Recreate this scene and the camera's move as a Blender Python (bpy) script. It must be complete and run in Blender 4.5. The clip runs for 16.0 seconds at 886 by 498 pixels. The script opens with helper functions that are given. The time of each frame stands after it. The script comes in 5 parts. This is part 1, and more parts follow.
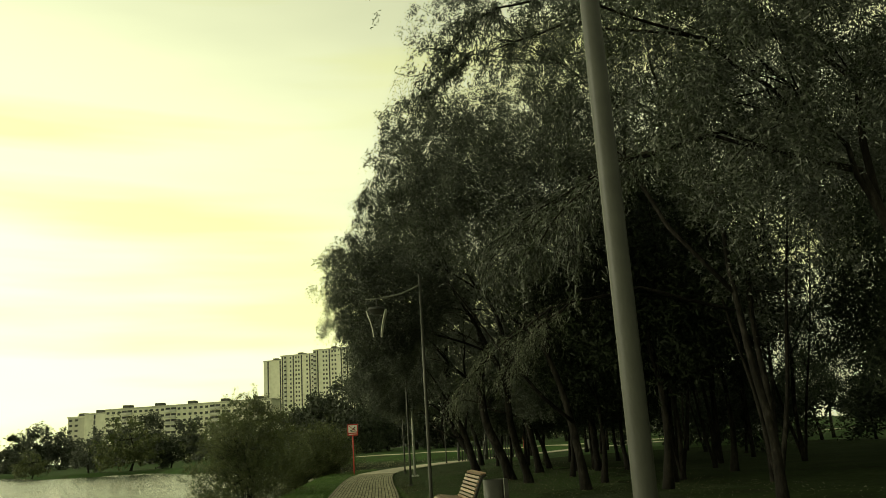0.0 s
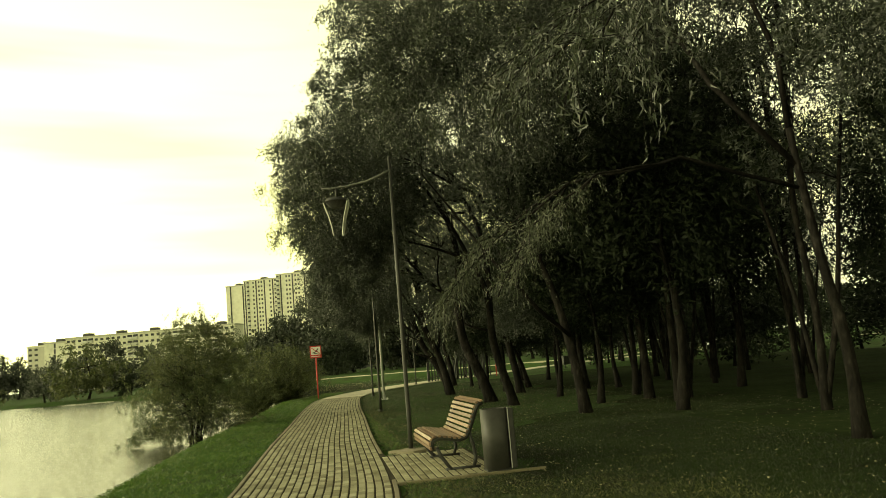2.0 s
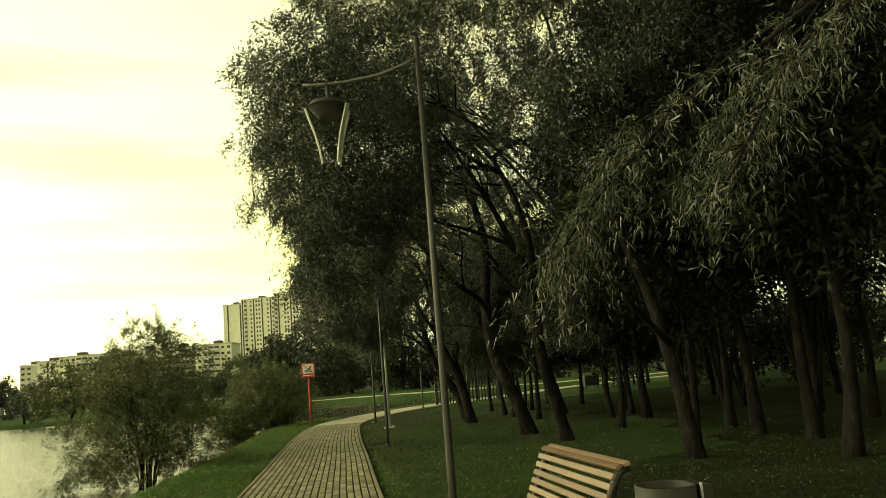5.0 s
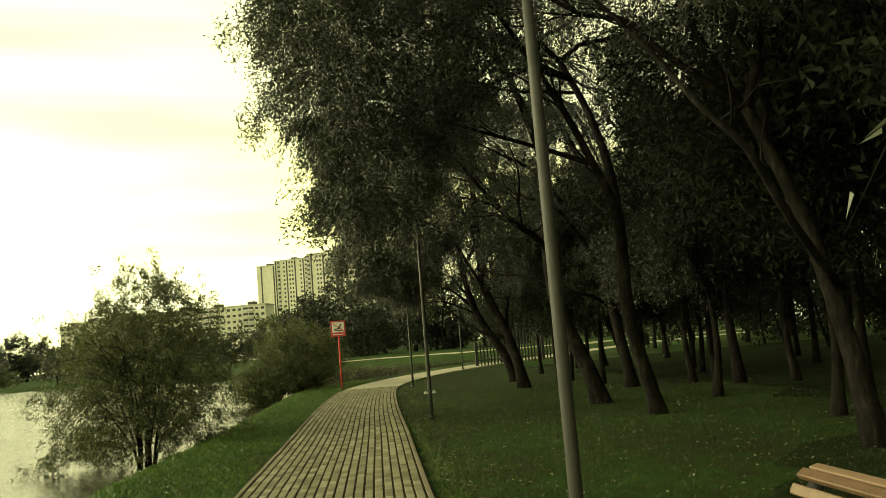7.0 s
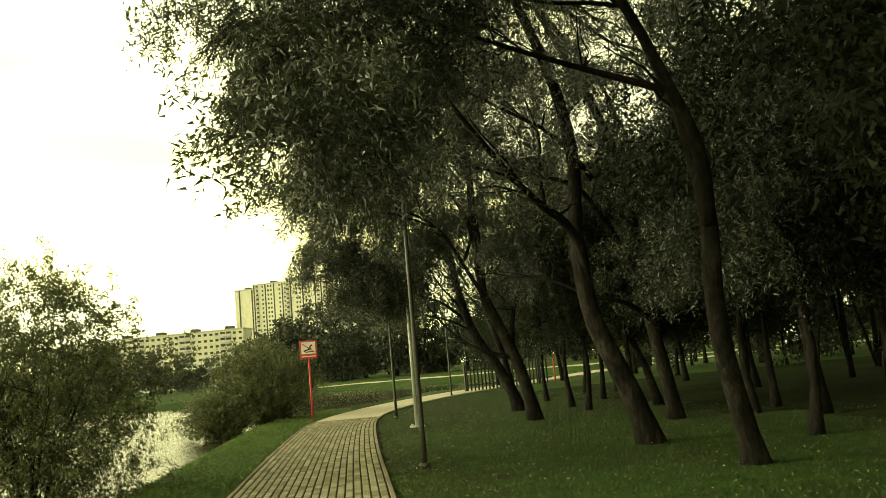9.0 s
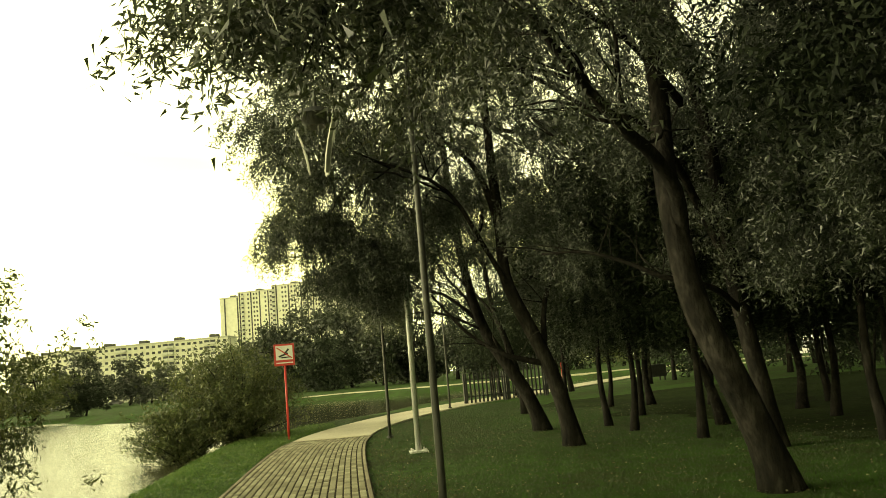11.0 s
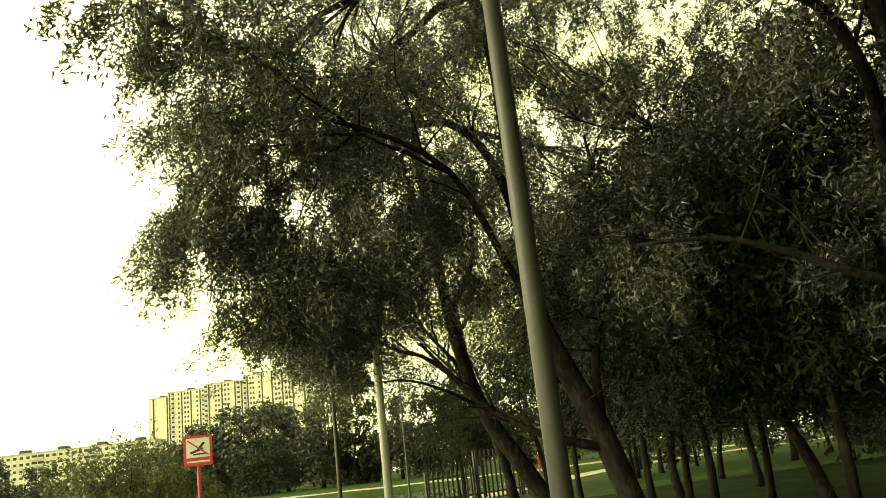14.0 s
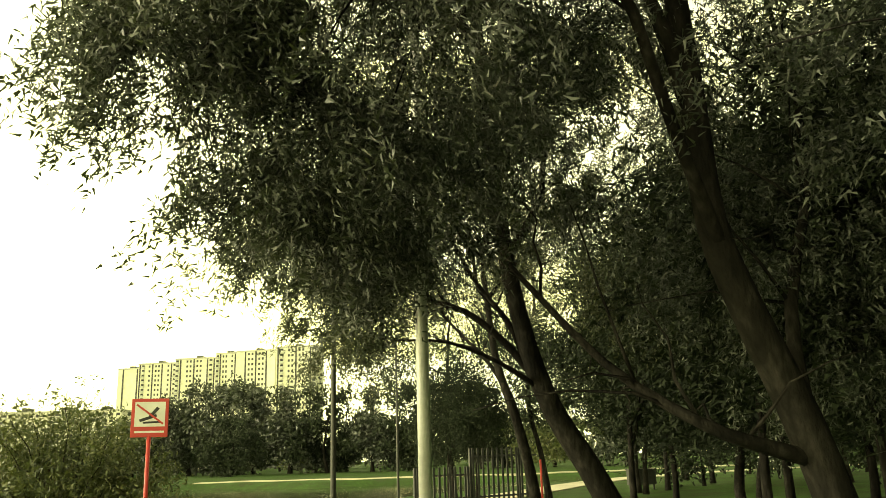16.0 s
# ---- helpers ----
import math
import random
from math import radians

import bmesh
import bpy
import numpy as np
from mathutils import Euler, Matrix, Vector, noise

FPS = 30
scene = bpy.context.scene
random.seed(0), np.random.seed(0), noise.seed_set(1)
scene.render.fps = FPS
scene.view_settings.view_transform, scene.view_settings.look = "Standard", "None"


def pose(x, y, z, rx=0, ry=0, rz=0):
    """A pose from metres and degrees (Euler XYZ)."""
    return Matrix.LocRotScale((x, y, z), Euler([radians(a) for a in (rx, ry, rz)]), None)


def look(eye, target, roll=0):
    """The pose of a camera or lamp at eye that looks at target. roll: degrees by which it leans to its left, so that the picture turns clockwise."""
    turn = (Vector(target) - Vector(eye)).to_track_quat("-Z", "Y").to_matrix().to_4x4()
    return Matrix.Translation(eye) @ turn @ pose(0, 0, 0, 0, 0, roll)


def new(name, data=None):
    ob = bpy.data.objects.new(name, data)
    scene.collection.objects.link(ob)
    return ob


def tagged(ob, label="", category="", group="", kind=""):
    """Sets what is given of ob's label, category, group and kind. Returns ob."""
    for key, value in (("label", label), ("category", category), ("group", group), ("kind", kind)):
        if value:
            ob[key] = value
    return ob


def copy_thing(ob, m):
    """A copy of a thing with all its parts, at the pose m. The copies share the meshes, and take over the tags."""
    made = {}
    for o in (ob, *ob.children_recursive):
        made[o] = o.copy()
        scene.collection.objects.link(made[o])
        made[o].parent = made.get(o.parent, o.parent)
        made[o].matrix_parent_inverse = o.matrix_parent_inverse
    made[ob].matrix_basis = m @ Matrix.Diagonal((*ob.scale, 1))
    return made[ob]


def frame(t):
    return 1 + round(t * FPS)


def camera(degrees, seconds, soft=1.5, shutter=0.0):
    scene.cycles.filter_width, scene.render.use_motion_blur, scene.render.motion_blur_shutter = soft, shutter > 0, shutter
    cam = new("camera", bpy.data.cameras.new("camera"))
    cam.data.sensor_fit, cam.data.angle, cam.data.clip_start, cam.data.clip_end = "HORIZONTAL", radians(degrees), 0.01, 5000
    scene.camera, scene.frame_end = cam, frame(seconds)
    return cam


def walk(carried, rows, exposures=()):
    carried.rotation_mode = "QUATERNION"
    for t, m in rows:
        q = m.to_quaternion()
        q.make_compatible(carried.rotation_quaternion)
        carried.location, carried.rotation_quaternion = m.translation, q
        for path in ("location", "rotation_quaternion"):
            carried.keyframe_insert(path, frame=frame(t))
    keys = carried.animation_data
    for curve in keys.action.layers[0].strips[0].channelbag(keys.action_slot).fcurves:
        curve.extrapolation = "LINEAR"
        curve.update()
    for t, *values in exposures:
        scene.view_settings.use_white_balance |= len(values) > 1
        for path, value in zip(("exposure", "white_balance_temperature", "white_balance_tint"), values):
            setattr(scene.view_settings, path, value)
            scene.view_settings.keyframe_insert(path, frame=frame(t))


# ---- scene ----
cam = camera(57.66, 16.0, soft=0.6)
# seconds, x, y, z, yaw, pitch, roll
ROWS = [
    (0.0, 0.001, 0.000, 1.431, -6.51, 13.36, 3.48),
    (0.5, 0.026, 0.835, 1.442, -6.89, 10.82, 3.84),
    (1.0, 0.063, 1.681, 1.453, -7.83, 8.46, 4.33),
    (1.5, 0.109, 2.535, 1.435, -8.71, 6.18, 4.50),
    (2.0, 0.150, 3.417, 1.444, -8.99, 7.68, 4.83),
    (2.5, 0.201, 4.331, 1.446, -8.98, 8.72, 4.95),
    (3.0, 0.236, 5.256, 1.444, -9.06, 8.27, 5.21),
    (5.5, 0.422, 9.953, 1.457, -8.84, 9.48, 4.28),
    (6.0, 0.460, 10.822, 1.447, -7.35, 9.75, 4.38),
    (6.5, 0.486, 11.669, 1.411, -6.81, 6.05, 4.05),
    (7.0, 0.503, 12.552, 1.447, -6.81, 6.52, 4.72),
    (7.5, 0.571, 13.517, 1.437, -7.42, 7.34, 5.73),
    (8.0, 0.598, 14.548, 1.442, -7.84, 7.60, 5.91),
    (8.5, 0.670, 15.617, 1.437, -7.91, 7.49, 5.48),
    (9.0, 0.770, 16.739, 1.411, -8.17, 8.08, 5.13),
    (11.5, 0.963, 21.786, 1.418, -9.81, 8.63, 4.91),
    (12.0, 0.969, 22.593, 1.432, -10.84, 8.53, 4.97),
    (12.5, 1.005, 23.415, 1.402, -11.86, 8.55, 5.86),
    (13.0, 1.036, 24.301, 1.374, -13.11, 9.34, 5.86),
    (13.5, 1.073, 25.187, 1.408, -13.28, 14.24, 6.27),
    (14.0, 1.147, 26.048, 1.415, -13.26, 14.99, 6.42),
    (14.5, 1.158, 26.929, 1.416, -13.70, 14.24, 5.08),
    (15.0, 1.163, 27.850, 1.455, -13.96, 13.70, 3.23),
    (15.5, 1.159, 28.808, 1.453, -15.57, 14.51, 0.61),
    (16.0, 1.181, 29.774, 1.475, -15.60, 14.61, 1.75),
]


def camera_pose(x, y, z, yaw, pitch, roll):
    turn = Matrix.Rotation(radians(yaw), 4, "Z") @ Matrix.Rotation(radians(roll), 4, "Y") @ Matrix.Rotation(radians(90 + pitch), 4, "X")
    return Matrix.Translation((x, y, z)) @ turn


walk(cam, [(r[0], camera_pose(*r[1:])) for r in ROWS],
     exposures=[(0.0, -0.8, 7000, -6), (0.5, -0.6, 7300, -6), (1.0, -0.25, 7700, -6), (1.5, -0.05, 7900, -6), (3.0, -0.2, 7900, -6), (5.5, -0.28, 7900, -6), (7.0, -0.15, 7900, -6), (9.0, 0.27, 8200, -6), (11.5, 0.45, 8300, -6), (12.5, 0.68, 8300, -6), (13.0, 0.76, 8300, -6), (13.5, 0.7, 8300, -6), (14.0, 0.68, 8300, -6), (15.0, 0.78, 8300, -6), (15.5, 0.94, 8200, -6), (16.0, 0.82, 8200, -6)])

# ---- sky and sun ----
SUN_EL, SUN_AZ = radians(19), radians(-80)      # azimuth from +y towards +x
world = bpy.data.worlds.new("sky")
scene.world = world
world.use_nodes = True
wn, wl = world.node_tree.nodes, world.node_tree.links
wn.clear()
sky = wn.new("ShaderNodeTexSky")
sky.sky_type, sky.sun_disc = "NISHITA", False
sky.sun_elevation, sky.sun_rotation = SUN_EL, SUN_AZ
sky.air_density, sky.dust_density = 1.2, 3.0
coord = wn.new("ShaderNodeTexCoord")
stretch = wn.new("ShaderNodeMapping")
stretch.inputs["Scale"].default_value = (1.0, 1.0, 5.0)
cloud = wn.new("ShaderNodeTexNoise")
cloud.inputs["Scale"].default_value, cloud.inputs["Detail"].default_value = 1.6, 5.0
ramp = wn.new("ShaderNodeValToRGB")
ramp.color_ramp.elements[0].position, ramp.color_ramp.elements[0].color = 0.30, (0.82, 0.82, 0.82, 1)
ramp.color_ramp.elements[1].position, ramp.color_ramp.elements[1].color = 0.62, (0.97, 0.97, 0.97, 1)
veil = wn.new("ShaderNodeMix")
veil.data_type = "RGBA"
height = wn.new("ShaderNodeSeparateXYZ")
haze = wn.new("ShaderNodeValToRGB")               # thin overcast, brightest low down
haze.color_ramp.elements[0].position, haze.color_ramp.elements[0].color = 0.0, (1.6, 1.57, 1.03, 1)
haze.color_ramp.elements[1].position, haze.color_ramp.elements[1].color = 0.85, (0.14, 0.14, 0.14, 1)
middle = haze.color_ramp.elements.new(0.45)
middle.color = (0.95, 0.94, 0.65, 1)
low = haze.color_ramp.elements.new(0.22)
low.color = (1.3, 1.28, 0.87, 1)
lift = wn.new("ShaderNodeVectorMath")
lift.operation = "SCALE"
lift.inputs["Scale"].default_value = 15.5
background = wn.new("ShaderNodeBackground")
background.inputs["Strength"].default_value = 0.1
wout = wn.new("ShaderNodeOutputWorld")
wl.new(coord.outputs["Generated"], stretch.inputs["Vector"])
wl.new(stretch.outputs["Vector"], cloud.inputs["Vector"])
wl.new(coord.outputs["Generated"], height.inputs["Vector"])
wl.new(height.outputs["Z"], haze.inputs["Fac"])
wl.new(haze.outputs["Color"], lift.inputs[0])
streak = wn.new("ShaderNodeTexNoise")                # yellow streaks in the thin cloud
streak.inputs["Scale"].default_value, streak.inputs["Detail"].default_value = 1.1, 4.0
flat = wn.new("ShaderNodeMapping")
flat.inputs["Scale"].default_value, flat.inputs["Location"].default_value = (1.0, 1.0, 11.0), (3.1, 0.4, 1.7)
tone = wn.new("ShaderNodeValToRGB")
tone.color_ramp.elements[0].position, tone.color_ramp.elements[0].color = 0.47, (1, 1, 1, 1)
tone.color_ramp.elements[1].position, tone.color_ramp.elements[1].color = 0.64, (0.95, 0.94, 0.72, 1)
tinted = wn.new("ShaderNodeVectorMath")
tinted.operation = "MULTIPLY"
wl.new(coord.outputs["Generated"], flat.inputs["Vector"])
wl.new(flat.outputs["Vector"], streak.inputs["Vector"])
wl.new(streak.outputs["Fac"], tone.inputs["Fac"])
toward = wn.new("ShaderNodeVectorMath")              # the veil glows round the hidden sun and fades away from it
toward.operation = "DOT_PRODUCT"
toward.inputs[1].default_value = (math.sin(SUN_AZ) * math.cos(SUN_EL), math.cos(SUN_AZ) * math.cos(SUN_EL), math.sin(SUN_EL))
glow = wn.new("ShaderNodeMapRange")
glow.inputs["From Min"].default_value, glow.inputs["From Max"].default_value = -1.0, 1.0
glow.inputs["To Min"].default_value, glow.inputs["To Max"].default_value = 0.16, 1.65
veiled = wn.new("ShaderNodeVectorMath")
veiled.operation = "SCALE"
wl.new(coord.outputs["Generated"], toward.inputs[0])
wl.new(toward.outputs["Value"], glow.inputs["Value"])
wl.new(lift.outputs["Vector"], veiled.inputs[0])
wl.new(glow.outputs["Result"], veiled.inputs["Scale"])
wl.new(veiled.outputs["Vector"], tinted.inputs[0])
wl.new(tone.outputs["Color"], tinted.inputs[1])
wl.new(tinted.outputs["Vector"], veil.inputs["B"])
wl.new(cloud.outputs["Fac"], ramp.inputs["Fac"])
wl.new(ramp.outputs["Color"], veil.inputs["Factor"])
wl.new(sky.outputs["Color"], veil.inputs["A"])
wl.new(veil.outputs["Result"], background.inputs["Color"])
wl.new(background.outputs["Background"], wout.inputs["Surface"])

sun = new("sun", bpy.data.lights.new("sun", "SUN"))
sun.data.energy, sun.data.angle, sun.data.color = 1.7, radians(14.0), (1.0, 0.93, 0.80)
sun_from = Vector((math.sin(SUN_AZ) * math.cos(SUN_EL), math.cos(SUN_AZ) * math.cos(SUN_EL), math.sin(SUN_EL)))
sun.matrix_world = look(sun_from * 60, (0, 0, 0))


# ---- materials ----
def material(name, colors, rough=0.8, metal=0.0, scale=6.0, detail=4.0, bump=0.0, bump_scale=40.0, spread=None, big=0.0, per="", gloss=None, grain=None):
    """Principled surface whose colour runs through a ramp by noise; big mixes in a second, larger scale; per varies it by piece or leaf."""
    m = bpy.data.materials.new(name)
    m.use_nodes = True
    n, l = m.node_tree.nodes, m.node_tree.links
    b = n["Principled BSDF"]
    b.inputs["Roughness"].default_value, b.inputs["Metallic"].default_value = rough, metal
    if gloss is not None:
        b.inputs["Specular IOR Level"].default_value = gloss
    tc = n.new("ShaderNodeTexCoord")
    place = tc.outputs["Object"]
    if grain:
        drawn = n.new("ShaderNodeMapping")
        drawn.inputs["Scale"].default_value = grain
        l.new(place, drawn.inputs["Vector"])
        place = drawn.outputs["Vector"]
    fine = n.new("ShaderNodeTexNoise")
    fine.inputs["Scale"].default_value, fine.inputs["Detail"].default_value = scale, detail
    l.new(place, fine.inputs["Vector"])
    value = fine.outputs["Fac"]
    if big:
        coarse = n.new("ShaderNodeTexNoise")
        coarse.inputs["Scale"].default_value, coarse.inputs["Detail"].default_value = big, 3.0
        l.new(tc.outputs["Object"], coarse.inputs["Vector"])
        mix = n.new("ShaderNodeMath")
        mix.operation = "MULTIPLY_ADD"
        mix.inputs[1].default_value = 0.5
        half = n.new("ShaderNodeMath")
        half.operation = "MULTIPLY"
        half.inputs[1].default_value = 0.5
        l.new(coarse.outputs["Fac"], half.inputs[0])
        l.new(value, mix.inputs[0])
        l.new(half.outputs[0], mix.inputs[2])
        value = mix.outputs[0]
    if per:
        source = n.new("ShaderNodeObjectInfo" if per == "object" else "ShaderNodeNewGeometry")
        rnd = source.outputs["Random" if per == "object" else "Random Per Island"]
        mix = n.new("ShaderNodeMath")
        mix.operation = "MULTIPLY_ADD"
        mix.inputs[1].default_value = 0.45
        half = n.new("ShaderNodeMath")
        half.operation = "MULTIPLY"
        half.inputs[1].default_value = 0.55
        l.new(value, half.inputs[0])
        l.new(rnd, mix.inputs[0])
        l.new(half.outputs[0], mix.inputs[2])
        value = mix.outputs[0]
    r = n.new("ShaderNodeValToRGB")
    lo, hi = spread or (0.3, 0.7)
    while len(r.color_ramp.elements) < len(colors):
        r.color_ramp.elements.new(0.5)
    for i, (e, c) in enumerate(zip(r.color_ramp.elements, colors)):
        e.position = lo + (hi - lo) * i / max(1, len(colors) - 1)
        e.color = (*c, 1)
    l.new(value, r.inputs["Fac"])
    l.new(r.outputs["Color"], b.inputs["Base Color"])
    if bump:
        relief = n.new("ShaderNodeTexNoise")
        relief.inputs["Scale"].default_value, relief.inputs["Detail"].default_value = bump_scale, 5.0
        l.new(place, relief.inputs["Vector"])
        bp = n.new("ShaderNodeBump")
        bp.inputs["Strength"].default_value, bp.inputs["Distance"].default_value = bump, 0.02
        l.new(relief.outputs["Fac"], bp.inputs["Height"])
        l.new(bp.outputs["Normal"], b.inputs["Normal"])
    return m


def leaf_material(name, colors, through_colour, share=0.35, rough=0.42, gloss=0.5):
    """Leaves: varied leaf by leaf, and letting some light through."""
    m = material(name, colors, rough=rough, scale=0.7, per="island", spread=(0.30, 0.70), gloss=gloss)
    n, l = m.node_tree.nodes, m.node_tree.links
    t = n.new("ShaderNodeBsdfTranslucent")
    t.inputs["Color"].default_value = (*through_colour, 1)
    mix = n.new("ShaderNodeMixShader")
    mix.inputs["Fac"].default_value = share
    l.new(n["Principled BSDF"].outputs["BSDF"], mix.inputs[1])
    l.new(t.outputs["BSDF"], mix.inputs[2])
    l.new(mix.outputs["Shader"], n["Material Output"].inputs["Surface"])
    return m


GRASS = material("grass_soil", [(0.036, 0.042, 0.015), (0.034, 0.070, 0.014), (0.050, 0.105, 0.020)], rough=0.95, scale=3.0, big=0.35, bump=0.8, bump_scale=25, spread=(0.35, 0.65), gloss=0.1)
# turf and lawn blades darkened: the willows' shade is put into both colours
TURF = leaf_material("shade_dark_turf_blades", [(0.03, 0.029, 0.0143), (0.025, 0.046, 0.013), (0.06, 0.072, 0.0325)], (0.027, 0.048, 0.0117), 0.22)
LAWN = leaf_material("shade_dark_lawn_blades", [(0.012, 0.014, 0.0065), (0.015, 0.023, 0.0078), (0.034, 0.038, 0.0182)], (0.016, 0.025, 0.0065), 0.2)
SOIL = material("shade_dark_worn_ground", [(0.017, 0.018, 0.0096), (0.021, 0.034, 0.0108), (0.036, 0.046, 0.018)], rough=1.0, scale=5.0, big=0.5, bump=0.8, bump_scale=30, spread=(0.35, 0.65), gloss=0.05)
# olive blades lightened: sunlight on the near lawn is put into the colour
SUNLIT_LAWN = leaf_material("olive_sunlit_lawn_blades", [(0.045, 0.046, 0.016), (0.075, 0.085, 0.024), (0.16, 0.155, 0.062)], (0.075, 0.085, 0.020), 0.25)
BLADES = leaf_material("grass_blades", [(0.045, 0.085, 0.016), (0.075, 0.145, 0.025), (0.17, 0.21, 0.06)], (0.075, 0.16, 0.022), 0.3)
LITTER = material("fallen_leaves", [(0.06, 0.045, 0.02), (0.15, 0.125, 0.065), (0.40, 0.37, 0.25)], rough=0.7, per="island", scale=2.0, spread=(0.2, 0.8))
BARK = material("willow_bark", [(0.008, 0.0075, 0.0069), (0.018, 0.016, 0.0138), (0.046, 0.041, 0.0368)], rough=0.95, scale=16, big=2.2, bump=1.0, bump_scale=26, spread=(0.36, 0.68), gloss=0.08, grain=(1, 1, 0.368))
WILLOW = leaf_material("willow_leaf", [(0.016, 0.022, 0.0126), (0.04, 0.051, 0.0322), (0.185, 0.192, 0.175)], (0.055, 0.068, 0.0224), 0.22)
WILLOW_YELLOW = leaf_material("willow_leaf_yellowing", [(0.026, 0.034, 0.0162), (0.058, 0.07, 0.0351), (0.145, 0.145, 0.0945)], (0.08, 0.09, 0.027), 0.25)
# paler leaf for the spray by the bench; sunlight is put into its colour
WILLOW_BRIGHT = leaf_material("sunlit_willow_leaf", [(0.04, 0.052, 0.0286), (0.085, 0.1, 0.0598), (0.26, 0.265, 0.221)], (0.085, 0.1, 0.0416), 0.25)
# leaf colour set very dark to carry the crowns' inner shade
DARK_LEAF = leaf_material("shade_dark_leaf", [(0.012, 0.016, 0.0101), (0.022, 0.03, 0.0159), (0.04, 0.05, 0.029)], (0.022, 0.032, 0.0116), 0.12, 0.7, 0.2)
SHRUB_LEAF = leaf_material("shrub_leaf", [(0.034, 0.049, 0.015), (0.067, 0.087, 0.027), (0.190, 0.190, 0.095)], (0.090, 0.112, 0.022), 0.28)
BRICK = material("paving_brick", [(0.190, 0.176, 0.112), (0.310, 0.290, 0.190), (0.430, 0.405, 0.280)], rough=0.85, scale=9, big=0.6, bump=0.5, bump_scale=60, per="object", spread=(0.25, 0.75), gloss=0.25)
BRICKS = material("paving_bricks", [(0.190, 0.176, 0.112), (0.310, 0.290, 0.190), (0.430, 0.405, 0.280)], rough=0.85, scale=9, big=0.6, bump=0.5, bump_scale=60, per="island", spread=(0.25, 0.75), gloss=0.25)
SAND = material("joint_sand", [(0.035, 0.032, 0.022), (0.07, 0.06, 0.04)], rough=1.0, scale=30, bump=0.5, bump_scale=120, gloss=0.1)
KERB = material("concrete_kerb", [(0.18, 0.155, 0.10), (0.30, 0.26, 0.18)], rough=0.9, scale=12, big=1.0, bump=0.4, per="object")
GRAVEL = material("pale_compacted_gravel", [(0.375, 0.338, 0.237), (0.525, 0.475, 0.350), (0.625, 0.575, 0.425)], rough=0.95, scale=18, big=0.4, bump=0.5, bump_scale=60)
STEEL = material("painted_grey_steel", [(0.028, 0.028, 0.025), (0.052, 0.052, 0.045)], rough=0.5, metal=0.2, scale=14, big=1.2, bump=0.08, bump_scale=90)
BIN_STEEL = material("brushed_grey_bin_steel", [(0.035, 0.034, 0.029), (0.059, 0.058, 0.050)], rough=0.55, metal=0.1, scale=16, big=1.5, bump=0.08, bump_scale=80)
GALVANISED = material("galvanised_steel", [(0.50, 0.50, 0.47), (0.66, 0.66, 0.62)], rough=0.42, metal=0.35, scale=20, big=2.0, bump=0.06, bump_scale=60)
DARK_STEEL = material("dark_painted_steel", [(0.025, 0.025, 0.024), (0.05, 0.05, 0.047)], rough=0.5, metal=0.3, scale=14, bump=0.06)
LAMP_WHITE = material("pale_lamp_blade", [(0.42, 0.42, 0.36), (0.55, 0.55, 0.47)], rough=0.4, scale=10)
WOOD = material("oiled_wood_slat", [(0.13, 0.075, 0.045), (0.22, 0.135, 0.085), (0.33, 0.22, 0.145)], rough=0.36, scale=14, big=2.0, bump=0.2, bump_scale=70, per="object", gloss=0.7)
RED = material("red_paint", [(0.42, 0.03, 0.03), (0.56, 0.05, 0.04)], rough=0.45, scale=9, big=1.0, bump=0.05)
WHITE = material("white_sign_face", [(0.68, 0.67, 0.62), (0.80, 0.79, 0.74)], rough=0.4, scale=5)
BLACK = material("black_print", [(0.015, 0.015, 0.015), (0.03, 0.03, 0.03)], rough=0.5, scale=5)
PANEL = material("pale_concrete_panel", [(0.60, 0.59, 0.47), (0.72, 0.71, 0.58), (0.80, 0.79, 0.66)], rough=0.9, scale=0.4, big=0.05, spread=(0.35, 0.65))
PANEL_GREY = material("grey_concrete_panel", [(0.46, 0.45, 0.37), (0.58, 0.57, 0.47)], rough=0.9, scale=0.5, big=0.06)
PANE = material("dark_window_glass", [(0.022, 0.023, 0.024), (0.075, 0.077, 0.078)], rough=0.4, scale=0.3, per="island", gloss=0.3)
PANE_SINGLE = material("dark_window_glass_single", [(0.022, 0.023, 0.024), (0.075, 0.077, 0.078)], rough=0.4, scale=0.3, per="object", gloss=0.3)
BALCONY = material("white_balcony_panel", [(0.50, 0.50, 0.44), (0.68, 0.68, 0.60)], rough=0.8, scale=0.5, per="object")
# arm steel paler than the post: light from above is put into it
ARM_STEEL = material("top_lit_arm_steel", [(0.12, 0.12, 0.105), (0.20, 0.20, 0.175)], rough=0.4, metal=0.3, scale=20, bump=0.06)
ROOF = material("bitumen_roof", [(0.06, 0.06, 0.055), (0.11, 0.11, 0.10)], rough=0.9, scale=0.5)
ASPHALT = material("asphalt", [(0.04, 0.04, 0.04), (0.07, 0.07, 0.065)], rough=0.9, scale=8)
CAR_PAINT = material("car_paint", [(0.08, 0.08, 0.09), (0.55, 0.55, 0.55)], rough=0.25, scale=0.2, per="object")
RUBBER = material("tyre_rubber", [(0.015, 0.015, 0.015), (0.03, 0.03, 0.03)], rough=0.8)

